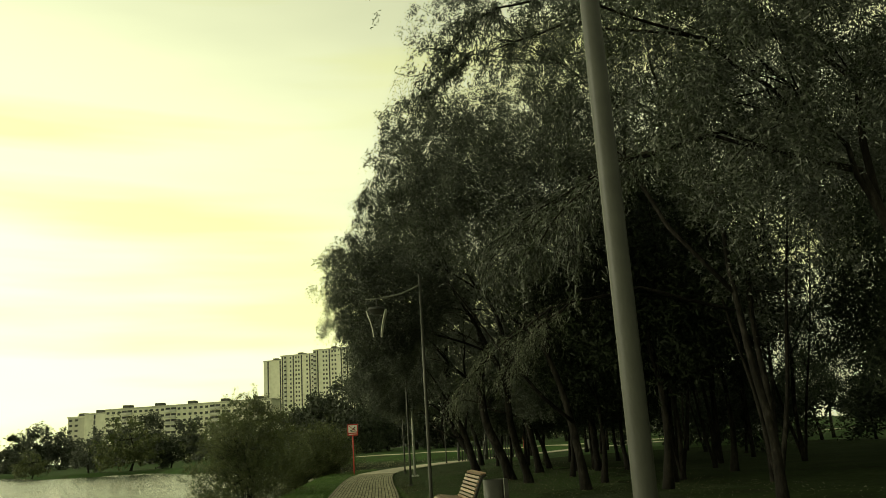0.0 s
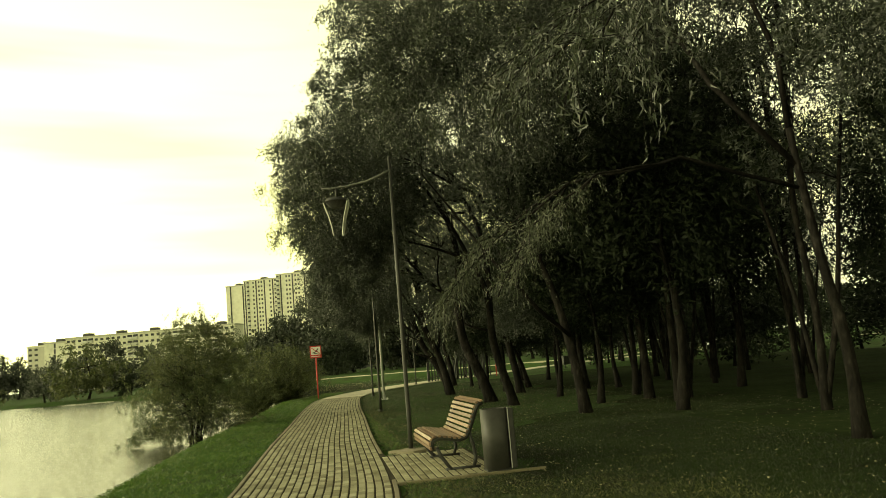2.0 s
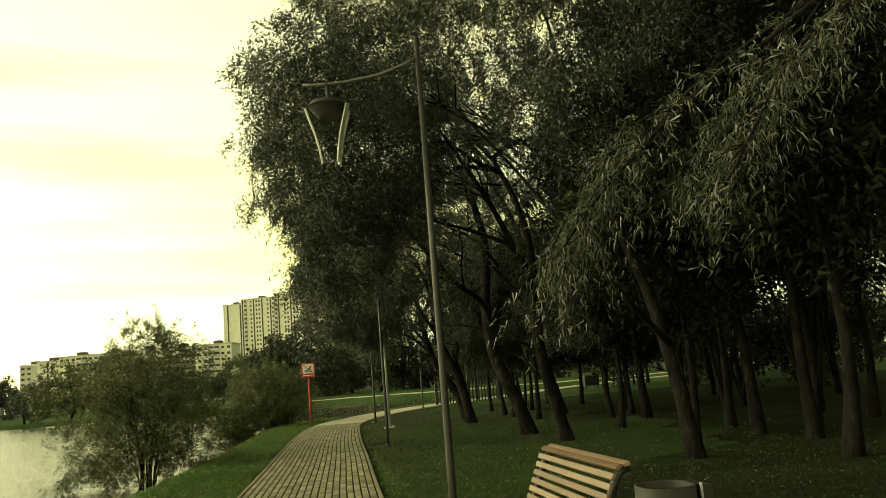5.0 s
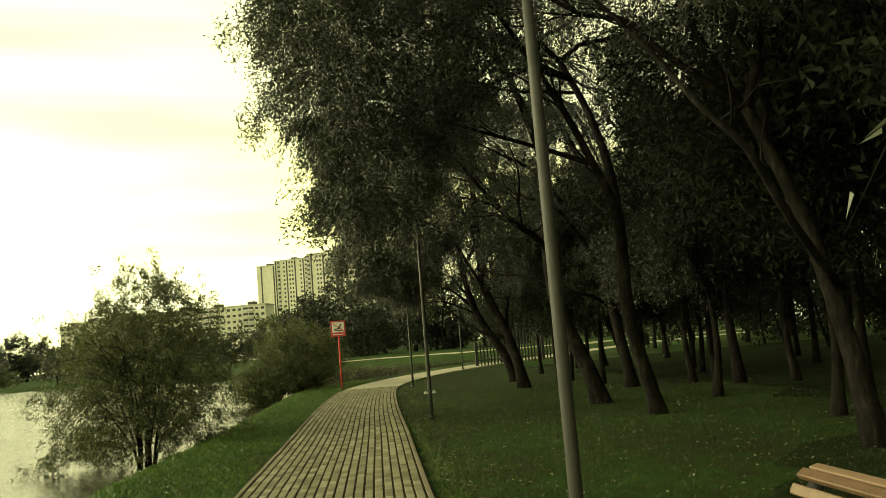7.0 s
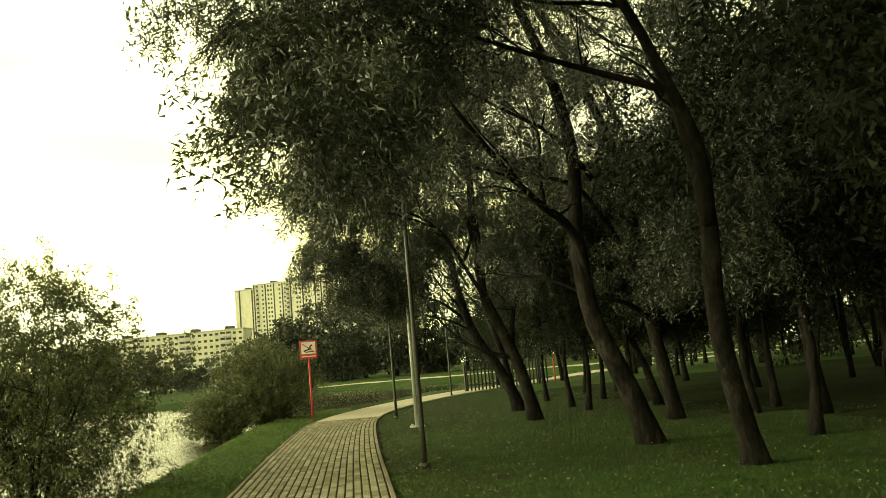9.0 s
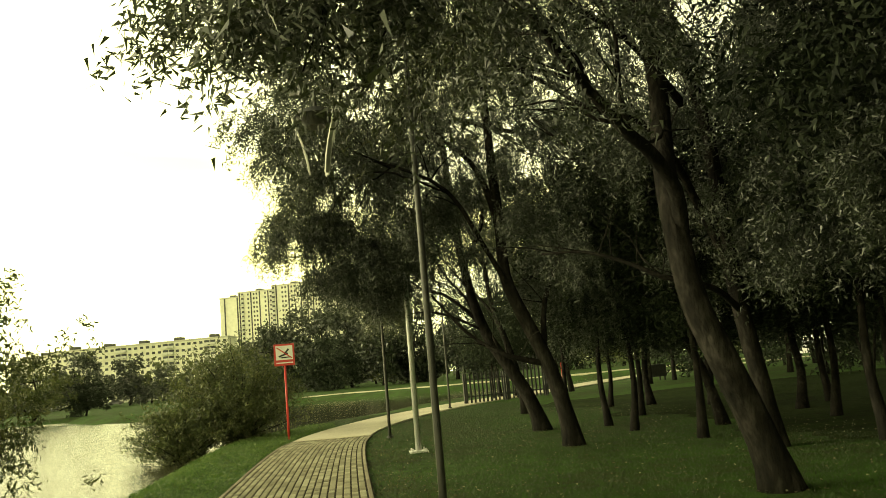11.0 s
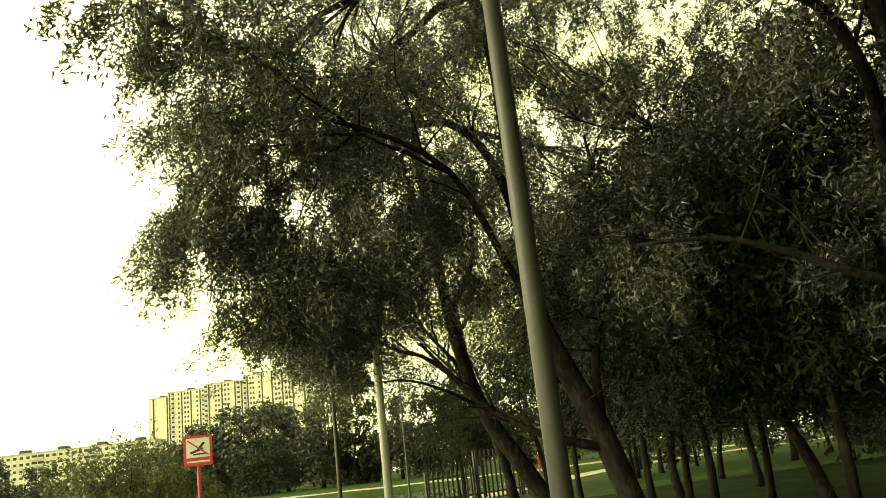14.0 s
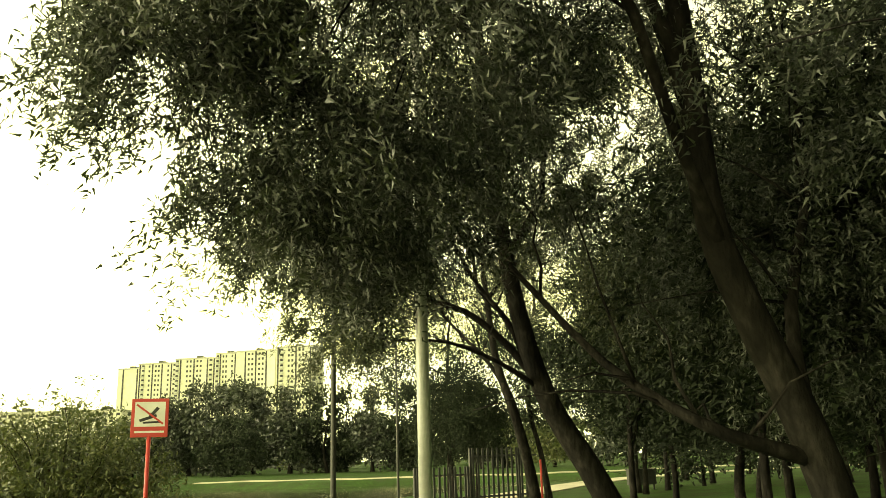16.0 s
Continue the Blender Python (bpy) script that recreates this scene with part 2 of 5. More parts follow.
WATER = bpy.data.materials.new("lake_water")
WATER.use_nodes = True
n, l = WATER.node_tree.nodes, WATER.node_tree.links
b = n["Principled BSDF"]
b.inputs["Base Color"].default_value = (0.055, 0.053, 0.030, 1)
b.inputs["Roughness"].default_value, b.inputs["IOR"].default_value = 0.08, 1.9
b.inputs["Specular IOR Level"].default_value = 0.5
tc = n.new("ShaderNodeTexCoord")
mp = n.new("ShaderNodeMapping")
mp.inputs["Scale"].default_value = (0.8, 2.6, 1.0)
w1, w2 = n.new("ShaderNodeTexNoise"), n.new("ShaderNodeTexNoise")
w1.inputs["Scale"].default_value, w1.inputs["Detail"].default_value = 4.2, 4.0
w2.inputs["Scale"].default_value, w2.inputs["Detail"].default_value = 1.0, 2.0
add = n.new("ShaderNodeMath")
add.operation = "ADD"
bp = n.new("ShaderNodeBump")
bp.inputs["Strength"].default_value, bp.inputs["Distance"].default_value = 0.26, 0.03
l.new(tc.outputs["Object"], mp.inputs["Vector"])
for w in (w1, w2):
    l.new(mp.outputs["Vector"], w.inputs["Vector"])
across, shelter = n.new("ShaderNodeSeparateXYZ"), n.new("ShaderNodeMapRange")
shelter.inputs["From Min"].default_value, shelter.inputs["From Max"].default_value = 38.0, 52.0
shelter.inputs["To Min"].default_value, shelter.inputs["To Max"].default_value = 0.85, 0.05
l.new(tc.outputs["Object"], across.inputs["Vector"])
inlet = n.new("ShaderNodeMath")            # the inlet behind the sign lies calm, the open lake is rippled
inlet.operation = "MULTIPLY_ADD"
inlet.inputs[1].default_value = 3.0
l.new(across.outputs["X"], inlet.inputs[0])
l.new(across.outputs["Y"], inlet.inputs[2])
l.new(inlet.outputs[0], shelter.inputs["Value"])
l.new(shelter.outputs["Result"], bp.inputs["Strength"])
l.new(w1.outputs["Fac"], add.inputs[0])
l.new(w2.outputs["Fac"], add.inputs[1])
l.new(add.outputs[0], bp.inputs["Height"])
l.new(bp.outputs["Normal"], b.inputs["Normal"])


# ---- mesh helpers ----
def put(name, me, mat, parent=None, label="", at=None):
    """One mesh object, under a thing or a part if one is given."""
    ob = new(name, me)
    if mat and not me.materials:
        me.materials.append(mat)
    if parent:
        ob.parent = parent
    if at is not None:
        ob.matrix_basis = at
    if label:
        tagged(ob, label)
    return ob


def part(name, bm, mat, parent=None, label="", at=None, smooth=False):
    me = bpy.data.meshes.new(name)
    if smooth:
        for f in bm.faces:
            f.smooth = True
    bm.to_mesh(me)
    bm.free()
    return put(name, me, mat, parent, label, at)


def thing(name, m, label, category, group="", kind=""):
    ob = new(name)
    ob.empty_display_size = 0.2
    ob.matrix_basis = m
    return tagged(ob, label, category, group, kind)


def raw(name, verts, faces, smooth=False):
    me = bpy.data.meshes.new(name)
    me.from_pydata(verts, [], faces)
    if smooth:
        me.shade_smooth()
    return me


def loose(name, verts):
    """A mesh of loose faces from an array of shape (faces, corners, 3)."""
    verts = np.asarray(verts, dtype=np.float32)
    c, k = verts.shape[:2]
    me = bpy.data.meshes.new(name)
    me.vertices.add(c * k)
    me.vertices.foreach_set("co", verts.ravel())
    me.loops.add(c * k)
    me.loops.foreach_set("vertex_index", np.arange(c * k, dtype=np.int32))
    me.polygons.add(c)
    me.polygons.foreach_set("loop_start", np.arange(0, c * k, k, dtype=np.int32))
    me.polygons.foreach_set("loop_total", np.full(c, k, dtype=np.int32))
    me.update(calc_edges=True)
    return me


def box(bm, lo, hi, bevel=0.0):
    v = bmesh.ops.create_cube(bm, size=1)["verts"]
    size, mid = Vector(hi) - Vector(lo), (Vector(hi) + Vector(lo)) / 2
    bmesh.ops.scale(bm, vec=size, verts=v)
    bmesh.ops.translate(bm, vec=mid, verts=v)
    if bevel:
        edges = list({e for x in v for e in x.link_edges})
        bmesh.ops.bevel(bm, geom=edges, offset=bevel, segments=2, affect="EDGES", profile=0.5)


def tube(points, radii, sides=8, cap=True):
    """Vertices and faces of a tapered tube along points."""
    pts = [Vector(p) for p in points]
    verts, faces = [], []
    side = None
    for i, p in enumerate(pts):
        d = (pts[min(i + 1, len(pts) - 1)] - pts[max(i - 1, 0)]).normalized()
        if side is None:
            side = d.orthogonal().normalized()
        side = (side - d * side.dot(d)).normalized()
        up = d.cross(side)
        for k in range(sides):
            a = 2 * math.pi * k / sides
            verts.append(p + (side * math.cos(a) + up * math.sin(a)) * radii[i])
        if i:
            o = (i - 1) * sides
            for k in range(sides):
                k2 = (k + 1) % sides
                faces.append((o + k, o + k2, o + sides + k2, o + sides + k))
    if cap:
        faces.append(tuple(range(sides))[::-1])
        faces.append(tuple(range(len(verts) - sides, len(verts))))
    return verts, faces


def tubes(name, many, sides=8, smooth=True, thin=False):
    """Tubes in one mesh; thin gives slight ones fewer sides."""
    verts, faces = [], []
    for points, radii in many:
        k = sides if not thin or max(radii) > 0.045 else 5 if max(radii) > 0.022 else 3
        v, f = tube(points, radii, k)
        o = len(verts)
        verts += v
        faces += [tuple(i + o for i in q) for q in f]
    return raw(name, verts, faces, smooth)


def bend(a, b, sag=0.0, wobble=0.0, steps=6, rng=random):
    """Points of a bowed line from a to b."""
    a, b = Vector(a), Vector(b)
    out = []
    for i in range(steps + 1):
        s = i / steps
        p = a.lerp(b, s) + Vector((0, 0, sag * 4 * s * (1 - s)))
        if 0 < i < steps and wobble:
            p += Vector((rng.uniform(-1, 1), rng.uniform(-1, 1), rng.uniform(-0.6, 0.6))) * wobble
        out.append(p)
    return out


# ---- plan of the land ----
LAKE = [(-7.0, -60), (-5.0, -10), (-4.4, 8), (-4.1, 16), (-3.9, 21), (-3.75, 26), (-3.3, 31), (-2.95, 38), (-2.75, 44), (-2.0, 48), (0.3, 52.2), (2.6, 55.8), (4.4, 59.5), (7.5, 64.5), (14, 72), (24, 80), (34, 86),
        (36, 91), (26, 94), (16, 97), (9.5, 95.5), (4, 103), (0, 106), (-7, 99), (-13.5, 92), (-18, 95), (-26, 114), (-41, 117), (-57, 150), (-110, 185), (-260, 215), (-420, 120), (-420, -60)]
PATH_MID = [(-1.0, -12), (-0.62, 0), (-0.2, 10), (0.05, 14), (0.2, 20), (0.42, 26), (0.62, 32), (0.92, 38), (1.25, 41.2), (1.95, 44.4), (3.3, 48.2), (5.0, 51.6), (7.6, 55.6), (10.6, 58.9), (14.4, 63.3), (20.5, 70.8), (28.0, 77.6), (42, 84), (80, 92)]
PATH_HALF = 1.03
lake_xy = np.array(LAKE, dtype=float)


def shore_distance(x, y):
    """Distance to the lake's edge, below zero over water."""
    x, y = np.asarray(x, float), np.asarray(y, float)
    best = np.full(x.shape, 1e9)
    inside = np.zeros(x.shape, bool)
    for (ax, ay), (bx, by) in zip(lake_xy, np.roll(lake_xy, -1, axis=0)):
        ex, ey = bx - ax, by - ay
        s = np.clip(((x - ax) * ex + (y - ay) * ey) / (ex * ex + ey * ey), 0, 1)
        best = np.minimum(best, np.hypot(x - ax - s * ex, y - ay - s * ey))
        cross = (ay > y) != (by > y)
        with np.errstate(divide="ignore", invalid="ignore"):
            inside ^= cross & (x < ex * (y - ay) / (by - ay + 1e-12) + ax)
    return np.where(inside, -best, best)


def smooth_line(points, step=0.5):
    """Points set evenly along a smooth line through the given ones."""
    p = np.array(points, float)
    p = np.vstack([2 * p[0] - p[1], p, 2 * p[-1] - p[-2]])
    out = []
    for i in range(1, len(p) - 2):
        for s in np.linspace(0, 1, 24, endpoint=False):
            out.append(0.5 * (2 * p[i] + (p[i + 1] - p[i - 1]) * s + (2 * p[i - 1] - 5 * p[i] + 4 * p[i + 1] - p[i + 2]) * s ** 2 + (3 * p[i] - p[i - 1] - 3 * p[i + 1] + p[i + 2]) * s ** 3))
    out = np.array(out + [p[-2]])
    d = np.concatenate([[0], np.cumsum(np.hypot(*np.diff(out, axis=0).T))])
    q = np.arange(0, d[-1], step)
    return np.stack([np.interp(q, d, out[:, 0]), np.interp(q, d, out[:, 1])], 1)


path_line = smooth_line(PATH_MID, 0.25)
path_dir = np.gradient(path_line, axis=0)
path_dir /= np.linalg.norm(path_dir, axis=1)[:, None]
path_right = np.stack([path_dir[:, 1], -path_dir[:, 0]], 1)


def path_distance(x, y):
    x, y = np.asarray(x, float).ravel(), np.asarray(y, float).ravel()
    best = np.full(x.shape, 1e9)
    for px, py in path_line[::4]:
        best = np.minimum(best, np.hypot(x - px, y - py))
    return best


def land_height(x, y):
    x, y = np.asarray(x, float), np.asarray(y, float)
    d = shore_distance(x, y)
    s = np.clip((d + 0.25) / 1.9, 0, 1)
    bank = -0.62 + 0.62 * s * s * (3 - 2 * s)
    under = np.clip(d + 0.25, -4, 0) * 0.3
    lift = 0.04 * np.sin(x * 0.7 + 1.3) * np.sin(y * 0.5) * np.clip((path_distance(x, y).reshape(x.shape) - 1.6) / 2, 0, 1) * s
    return bank + under + lift - 0.03 * s


def z_at(x, y):
    return float(land_height(np.array([x]), np.array([y]))[0])


# ---- ground and water ----
gx = np.unique(np.concatenate([np.arange(-8, 14.01, 0.4), np.arange(-60, 60.1, 2.5), np.linspace(60, 200, 15), [300, 500, 900, 1600, 3000], -np.linspace(60, 200, 15), [-300, -430, -500, -900, -1600, -3000]]))
gy = np.unique(np.concatenate([np.arange(-4, 70.01, 0.5), np.arange(-60, 130.1, 2.5), np.linspace(130, 260, 20), [300, 400, 700, 1200, 2000, 3500], [-100, -300, -900, -2500]]))
GX, GY = np.meshgrid(gx, gy)
GZ = land_height(GX, GY)
cols = len(gx)
ground_me = raw("ground", np.stack([GX, GY, GZ], -1).reshape(-1, 3).tolist(),
                [(j * cols + i, j * cols + i + 1, (j + 1) * cols + i + 1, (j + 1) * cols + i) for j in range(len(gy) - 1) for i in range(cols - 1)], smooth=True)
ground = tagged(put("ground", ground_me, GRASS), "mown park lawn sloping down to the lake bank", "lawn", kind="structure")

wx, wy = np.linspace(-440, 60, 60), np.linspace(-70, 230, 60)
water_me = raw("water", [(x, y, -0.5) for y in wy for x in wx], [(j * 60 + i, j * 60 + i + 1, (j + 1) * 60 + i + 1, (j + 1) * 60 + i) for j in range(59) for i in range(59)])
tagged(put("water", water_me, WATER), "rippled lake water reflecting the bright sky", "lake", kind="structure")


# worn floor under the trees, coloured dark for their shade, with a ragged edge
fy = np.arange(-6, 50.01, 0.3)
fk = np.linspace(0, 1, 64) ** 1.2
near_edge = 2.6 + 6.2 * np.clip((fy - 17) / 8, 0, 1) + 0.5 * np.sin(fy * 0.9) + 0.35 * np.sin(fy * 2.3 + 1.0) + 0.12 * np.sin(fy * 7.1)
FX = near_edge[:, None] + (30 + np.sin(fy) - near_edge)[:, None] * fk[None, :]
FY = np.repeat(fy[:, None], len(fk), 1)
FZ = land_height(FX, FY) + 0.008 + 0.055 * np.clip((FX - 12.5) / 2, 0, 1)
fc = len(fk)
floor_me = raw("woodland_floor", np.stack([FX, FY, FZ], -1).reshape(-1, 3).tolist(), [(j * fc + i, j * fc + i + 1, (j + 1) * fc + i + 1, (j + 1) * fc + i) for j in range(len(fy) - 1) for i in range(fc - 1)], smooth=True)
tagged(put("woodland_floor", floor_me, SOIL), "worn earth and leaf litter under the trees, darkened as in shade", "ground", kind="structure")


# ---- paved path ----
TILED_END = 41.5


def ribbon(name, i0, i1, half, z, thick, mat):
    """A strip along the path, with depth."""
    verts, faces = [], []
    idx = list(range(i0, i1))
    for i in idx:
        (x, y), (rx, ry) = path_line[i], path_right[i]
        for s, h in ((-half, z), (half, z), (half, z - thick), (-half, z - thick)):
            verts.append((x + rx * s, y + ry * s, h))
    for k in range(len(idx) - 1):
        o = 4 * k
        for c in range(4):
            c2 = (c + 1) % 4
            faces.append((o + c, o + 4 + c, o + 4 + c2, o + c2))
    faces.append((0, 1, 2, 3))
    e = len(verts)
    faces.append((e - 1, e - 2, e - 3, e - 4))
    return raw(name, verts, faces)


tile_last = int(np.argmax(path_line[:, 1] > TILED_END))
pavement = tagged(put("pavement", ribbon("pavement", 0, tile_last + 1, PATH_HALF, -0.004, 0.2, SAND), SAND), "park footpath paved with narrow buff bricks laid lengthwise", "footpath", kind="structure")
tagged(put("gravel_path", ribbon("gravel_path", tile_last, len(path_line), PATH_HALF - 0.05, 0.012, 0.2, GRAVEL), GRAVEL), "pale gravel path curving away round the lake", "footpath", kind="structure")

# pale walk along the far shore
far_line = smooth_line([(60, 104), (36, 97), (18, 101), (6, 108), (0, 110.5)], 1.0)
far_dir = np.gradient(far_line, axis=0)
far_dir /= np.linalg.norm(far_dir, axis=1)[:, None]
verts = []
for (x, y), (dx, dy) in zip(far_line, far_dir):
    level = max(z_at(x + dy * k, y - dx * k) for k in (-2.5, -1.2, 0, 1.2, 2.5)) + 0.06
    verts += [(x - dy * 1.1, y + dx * 1.1, level - 0.9), (x - dy * 1.1, y + dx * 1.1, level), (x + dy * 1.1, y - dx * 1.1, level), (x + dy * 1.1, y - dx * 1.1, level - 0.9)]
tagged(put("shore_walk", raw("shore_walk", verts, [(4 * i + k, 4 * i + k + 1, 4 * i + k + 5, 4 * i + k + 4) for i in range(len(far_line) - 1) for k in range(3)]), GRAVEL), "pale walk along the far shore of the lake", "footpath", kind="structure")


# ---- trees ----
def leaf_blades(centres, direction, length, width, rng):
    """Lance-shaped leaves, three corners each."""
    c = len(centres)
    d = direction / np.linalg.norm(direction, axis=1)[:, None]
    r = rng.normal(size=(c, 3))
    side = np.cross(d, r)
    side /= np.linalg.norm(side, axis=1)[:, None] + 1e-9
    L = (length * rng.uniform(0.6, 1.25, c))[:, None]
    W = (width * rng.uniform(0.7, 1.2, c))[:, None]
    return np.stack([centres - d * L * 0.5 + side * W * 0.5, centres - d * L * 0.38 - side * W * 0.5, centres + d * L * 0.55], 1)


def lobe_leaves(lobes, length, width, rng, per_twig=26, droop=0.7, bunch=0.05, clump=0.30, fill=1.0):
    """Leaves hung on drooping twigs that gather in clumps through the lobes of a crown. A lobe: centre, radii, number of twigs."""
    out, tips = [], []
    for centre, radii, twigs in lobes:
        twigs = int(twigs * fill)
        groups = max(6, twigs // 11)
        v = rng.normal(size=(groups, 3))
        v /= np.linalg.norm(v, axis=1)[:, None]
        reach = rng.uniform(0.02, 1, groups) ** 0.40 * 0.92
        mids = np.array(centre) + v * np.array(radii) * reach[:, None]
        pick = rng.integers(0, groups, twigs)
        size = clump * np.sqrt(np.mean(radii) / 2.0) * rng.uniform(0.45, 1.15, groups)
        a = mids[pick] + rng.normal(size=(twigs, 3)) * size[pick][:, None] * np.array([1, 1, 0.75])
        out_dir = (v[pick] + rng.normal(size=(twigs, 3)) * 0.5) * np.array([1, 1, 0.35])
        s = rng.uniform(0, 1, (twigs, per_twig))
        long = rng.uniform(0.35, 1.2, twigs) * droop
        along = a[:, None, :] + out_dir[:, None, :] * (s * long[:, None] * 0.40)[..., None]
        along[..., 2] -= (s ** 1.5) * long[:, None] * 0.85
        along = along + rng.normal(size=along.shape) * bunch
        dirs = rng.normal(size=along.shape) * 0.65 + out_dir[:, None, :] * 0.4
        dirs[..., 2] -= 0.42
        out.append(leaf_blades(along.reshape(-1, 3), dirs.reshape(-1, 3), length, width, rng))
        tips.append(mids)
    return np.concatenate(out), tips


def rounded(points, steps=3):
    """Points of a smooth line in space through the given ones."""
    p = [Vector(q) for q in points]
    p = [2 * p[0] - p[1], *p, 2 * p[-1] - p[-2]]
    out = []
    for i in range(1, len(p) - 2):
        for k in range(steps):
            q = k / steps
            out.append(0.5 * (2 * p[i] + (p[i + 1] - p[i - 1]) * q + (2 * p[i - 1] - 5 * p[i] + 4 * p[i + 1] - p[i + 2]) * q ** 2 + (3 * p[i] - p[i - 1] - 3 * p[i + 1] + p[i + 2]) * q ** 3))
    return out + [p[-2].copy()]


def beside(x, y, points):
    """World points as places beside a tree's base."""
    return [(px - x, py - y, pz + 0.03) for px, py, pz in points]


def tree(name, x, y, trunk, limbs, lobes, mat, label, category, seed, leaf=(0.074, 0.023), per_twig=38, droop=0.42, r0=0.15, branchlets=11, group="", bunch=0.05, clump=0.30, extra=(), taper=0.5, fill=1.0):
    """trunk: points from the base up, beside (x, y, ground). limbs: the lobes' numbers that get a limb each. lobes: centres beside the base."""
    rng, rnd = np.random.default_rng(seed), random.Random(seed)
    z0 = z_at(x, y)
    top = thing(name, pose(x, y, z0), label, category, group)
    leaves, tips = lobe_leaves(lobes, leaf[0], leaf[1], rng, per_twig, droop, bunch, clump, fill)
    put("crown", loose("crown", leaves), mat, top)
    pts = rounded(trunk)
    pts[0].z -= 0.12
    radii = [r0 * (1.0 - taper * i / (len(pts) - 1)) for i in range(len(pts))]
    radii[0] *= 1.45
    radii[1] *= 1.12
    many = [(pts, radii)]
    for line, rl in extra:
        line = [Vector(p) for p in line]
        fine = rounded(line)
        many.append((fine, [rl * (1 - 0.7 * i / (len(fine) - 1)) for i in range(len(fine))]))
        for j in range(9):
            a = fine[rnd.randint(len(fine) // 3, len(fine) - 1)]
            e = a + Vector((rnd.uniform(-1.2, 0.6), rnd.uniform(-0.8, 0.8), rnd.uniform(-0.2, 1.2)))
            many.append((bend(a, e, sag=0.08, wobble=0.06, steps=4, rng=rnd), [max(0.005, rl * 0.28 * (1 - 0.85 * i / 4)) for i in range(5)]))
    for k in limbs:
        centre, size, _ = lobes[k]
        foot = pts[-1] if len(pts) < 3 or rnd.random() < 0.6 else pts[-2]
        end = Vector(centre) + Vector((rnd.uniform(-0.2, 0.2) * size[0], 0, 0.35 * size[2]))
        line = bend(foot, end, sag=0.06 * (end - foot).length, wobble=0.05 * (end - foot).length, steps=6, rng=rnd)
        rl = r0 * rnd.uniform(0.36, 0.5)
        many.append((line, [rl * (1 - 0.8 * i / 6) for i in range(7)]))
        for j in range(branchlets):
            a = line[rnd.randint(2, 5)]
            e = Vector(tips[k][rnd.randrange(len(tips[k]))])
            b2 = bend(a, e, sag=0.05 * (e - a).length, wobble=0.06 * (e - a).length, steps=4, rng=rnd)
            many.append((b2, [max(0.006, rl * 0.33 * (1 - 0.85 * i / 4)) for i in range(5)]))
    put("trunk", tubes("trunk", many, sides=9 if r0 > 0.1 else 7, thin=True), BARK, top)
    return top


WIL = "old willow leaning over the path, drooping olive leaves"
# the willow whose twigs hang beside the bench
bench_willow = tree("willow_tree", 7.0, 13.0, [(0, 0, 0), (0.05, 0.1, 1.2), (-0.1, 0.2, 2.6), (-0.2, 0.3, 4.2)], [1, 4],
     [((-3.4, 4.2, 6.6), (2.4, 2.6, 1.9), 1600), ((-1.4, 1.0, 8.8), (3.0, 3.2, 2.4), 1100), ((1.6, 0.6, 6.6), (2.6, 3.0, 2.0), 480), ((-2.0, 1.6, 7.4), (1.8, 2.0, 1.4), 500), ((-3.4, 3.5, 10.2), (2.3, 2.4, 2.0), 600), ((-5.0, 4.2, 6.9), (1.4, 1.6, 1.3), 650), ((-4.7, 5.0, 8.5), (1.4, 1.5, 1.2), 500)],
     WILLOW, WIL + " beside the bench", "tree", 11, r0=0.095, group="willow row", fill=1.0, clump=0.26)


def hanging_bough(top, boughs, twigs, seed, mat, leaf=(0.088, 0.017), fall=0.8, per_twig=30, spread=0.6):
    """Thin boughs of a tree, from world points, hung with leafy twigs that arch outward and fall."""
    rng, rnd = np.random.default_rng(seed), random.Random(seed)
    base = Vector(top.matrix_basis.translation)
    wood, centres, dirs = [], [], []
    for line, r in boughs:
        pts = [Vector(p) - base for p in line]
        fine = [pts[i].lerp(pts[i + 1], q / 4) for i in range(len(pts) - 1) for q in range(4)] + [pts[-1]]
        fine = [p + Vector((rnd.uniform(-1, 1), rnd.uniform(-1, 1), rnd.uniform(-1, 1))) * 0.03 for p in fine]
        wood.append((fine, [max(0.005, r * (1 - 0.8 * i / (len(fine) - 1))) for i in range(len(fine))]))
        for k in range(twigs):
            s = rnd.uniform(0.42, 1.0)
            a = fine[int(s * (len(fine) - 1))]
            out = (pts[-1] - pts[-2]).normalized() * 0.8 + Vector((rnd.gauss(-0.2, 0.6), rnd.gauss(0, 0.8), rnd.gauss(0.45, 0.45)))
            long = rnd.uniform(0.3, 1.0) * fall
            path = []
            for i in range(6):
                q = i / 5
                path.append(a + out * (long * 0.62 * q) + Vector((0, 0, -0.95 * long * q ** 2.6)))
            wood.append((path, [0.0045 * (1 - 0.8 * i / 5) for i in range(6)]))
            for j in range(per_twig):
                q = rnd.uniform(0.1, 1.0) * 5
                i = min(4, int(q))
                d = (path[i + 1] - path[i]).normalized()
                centres.append(path[i].lerp(path[i + 1], q - i) + Vector((rnd.gauss(0, 0.022), rnd.gauss(0, 0.022), rnd.gauss(0, 0.022))))
                dirs.append(d + Vector((rnd.gauss(0, spread), rnd.gauss(0, spread), rnd.gauss(0, spread))))
    leaves = leaf_blades(np.array([tuple(p) for p in centres]), np.array([tuple(p) for p in dirs]), leaf[0], leaf[1], rng)
    put("low_branch", loose("low_branch", leaves), mat, top, "low hanging spray of olive leaves")
    put("bough", tubes("bough", wood, sides=5), BARK, top, "thin bare arching bough")


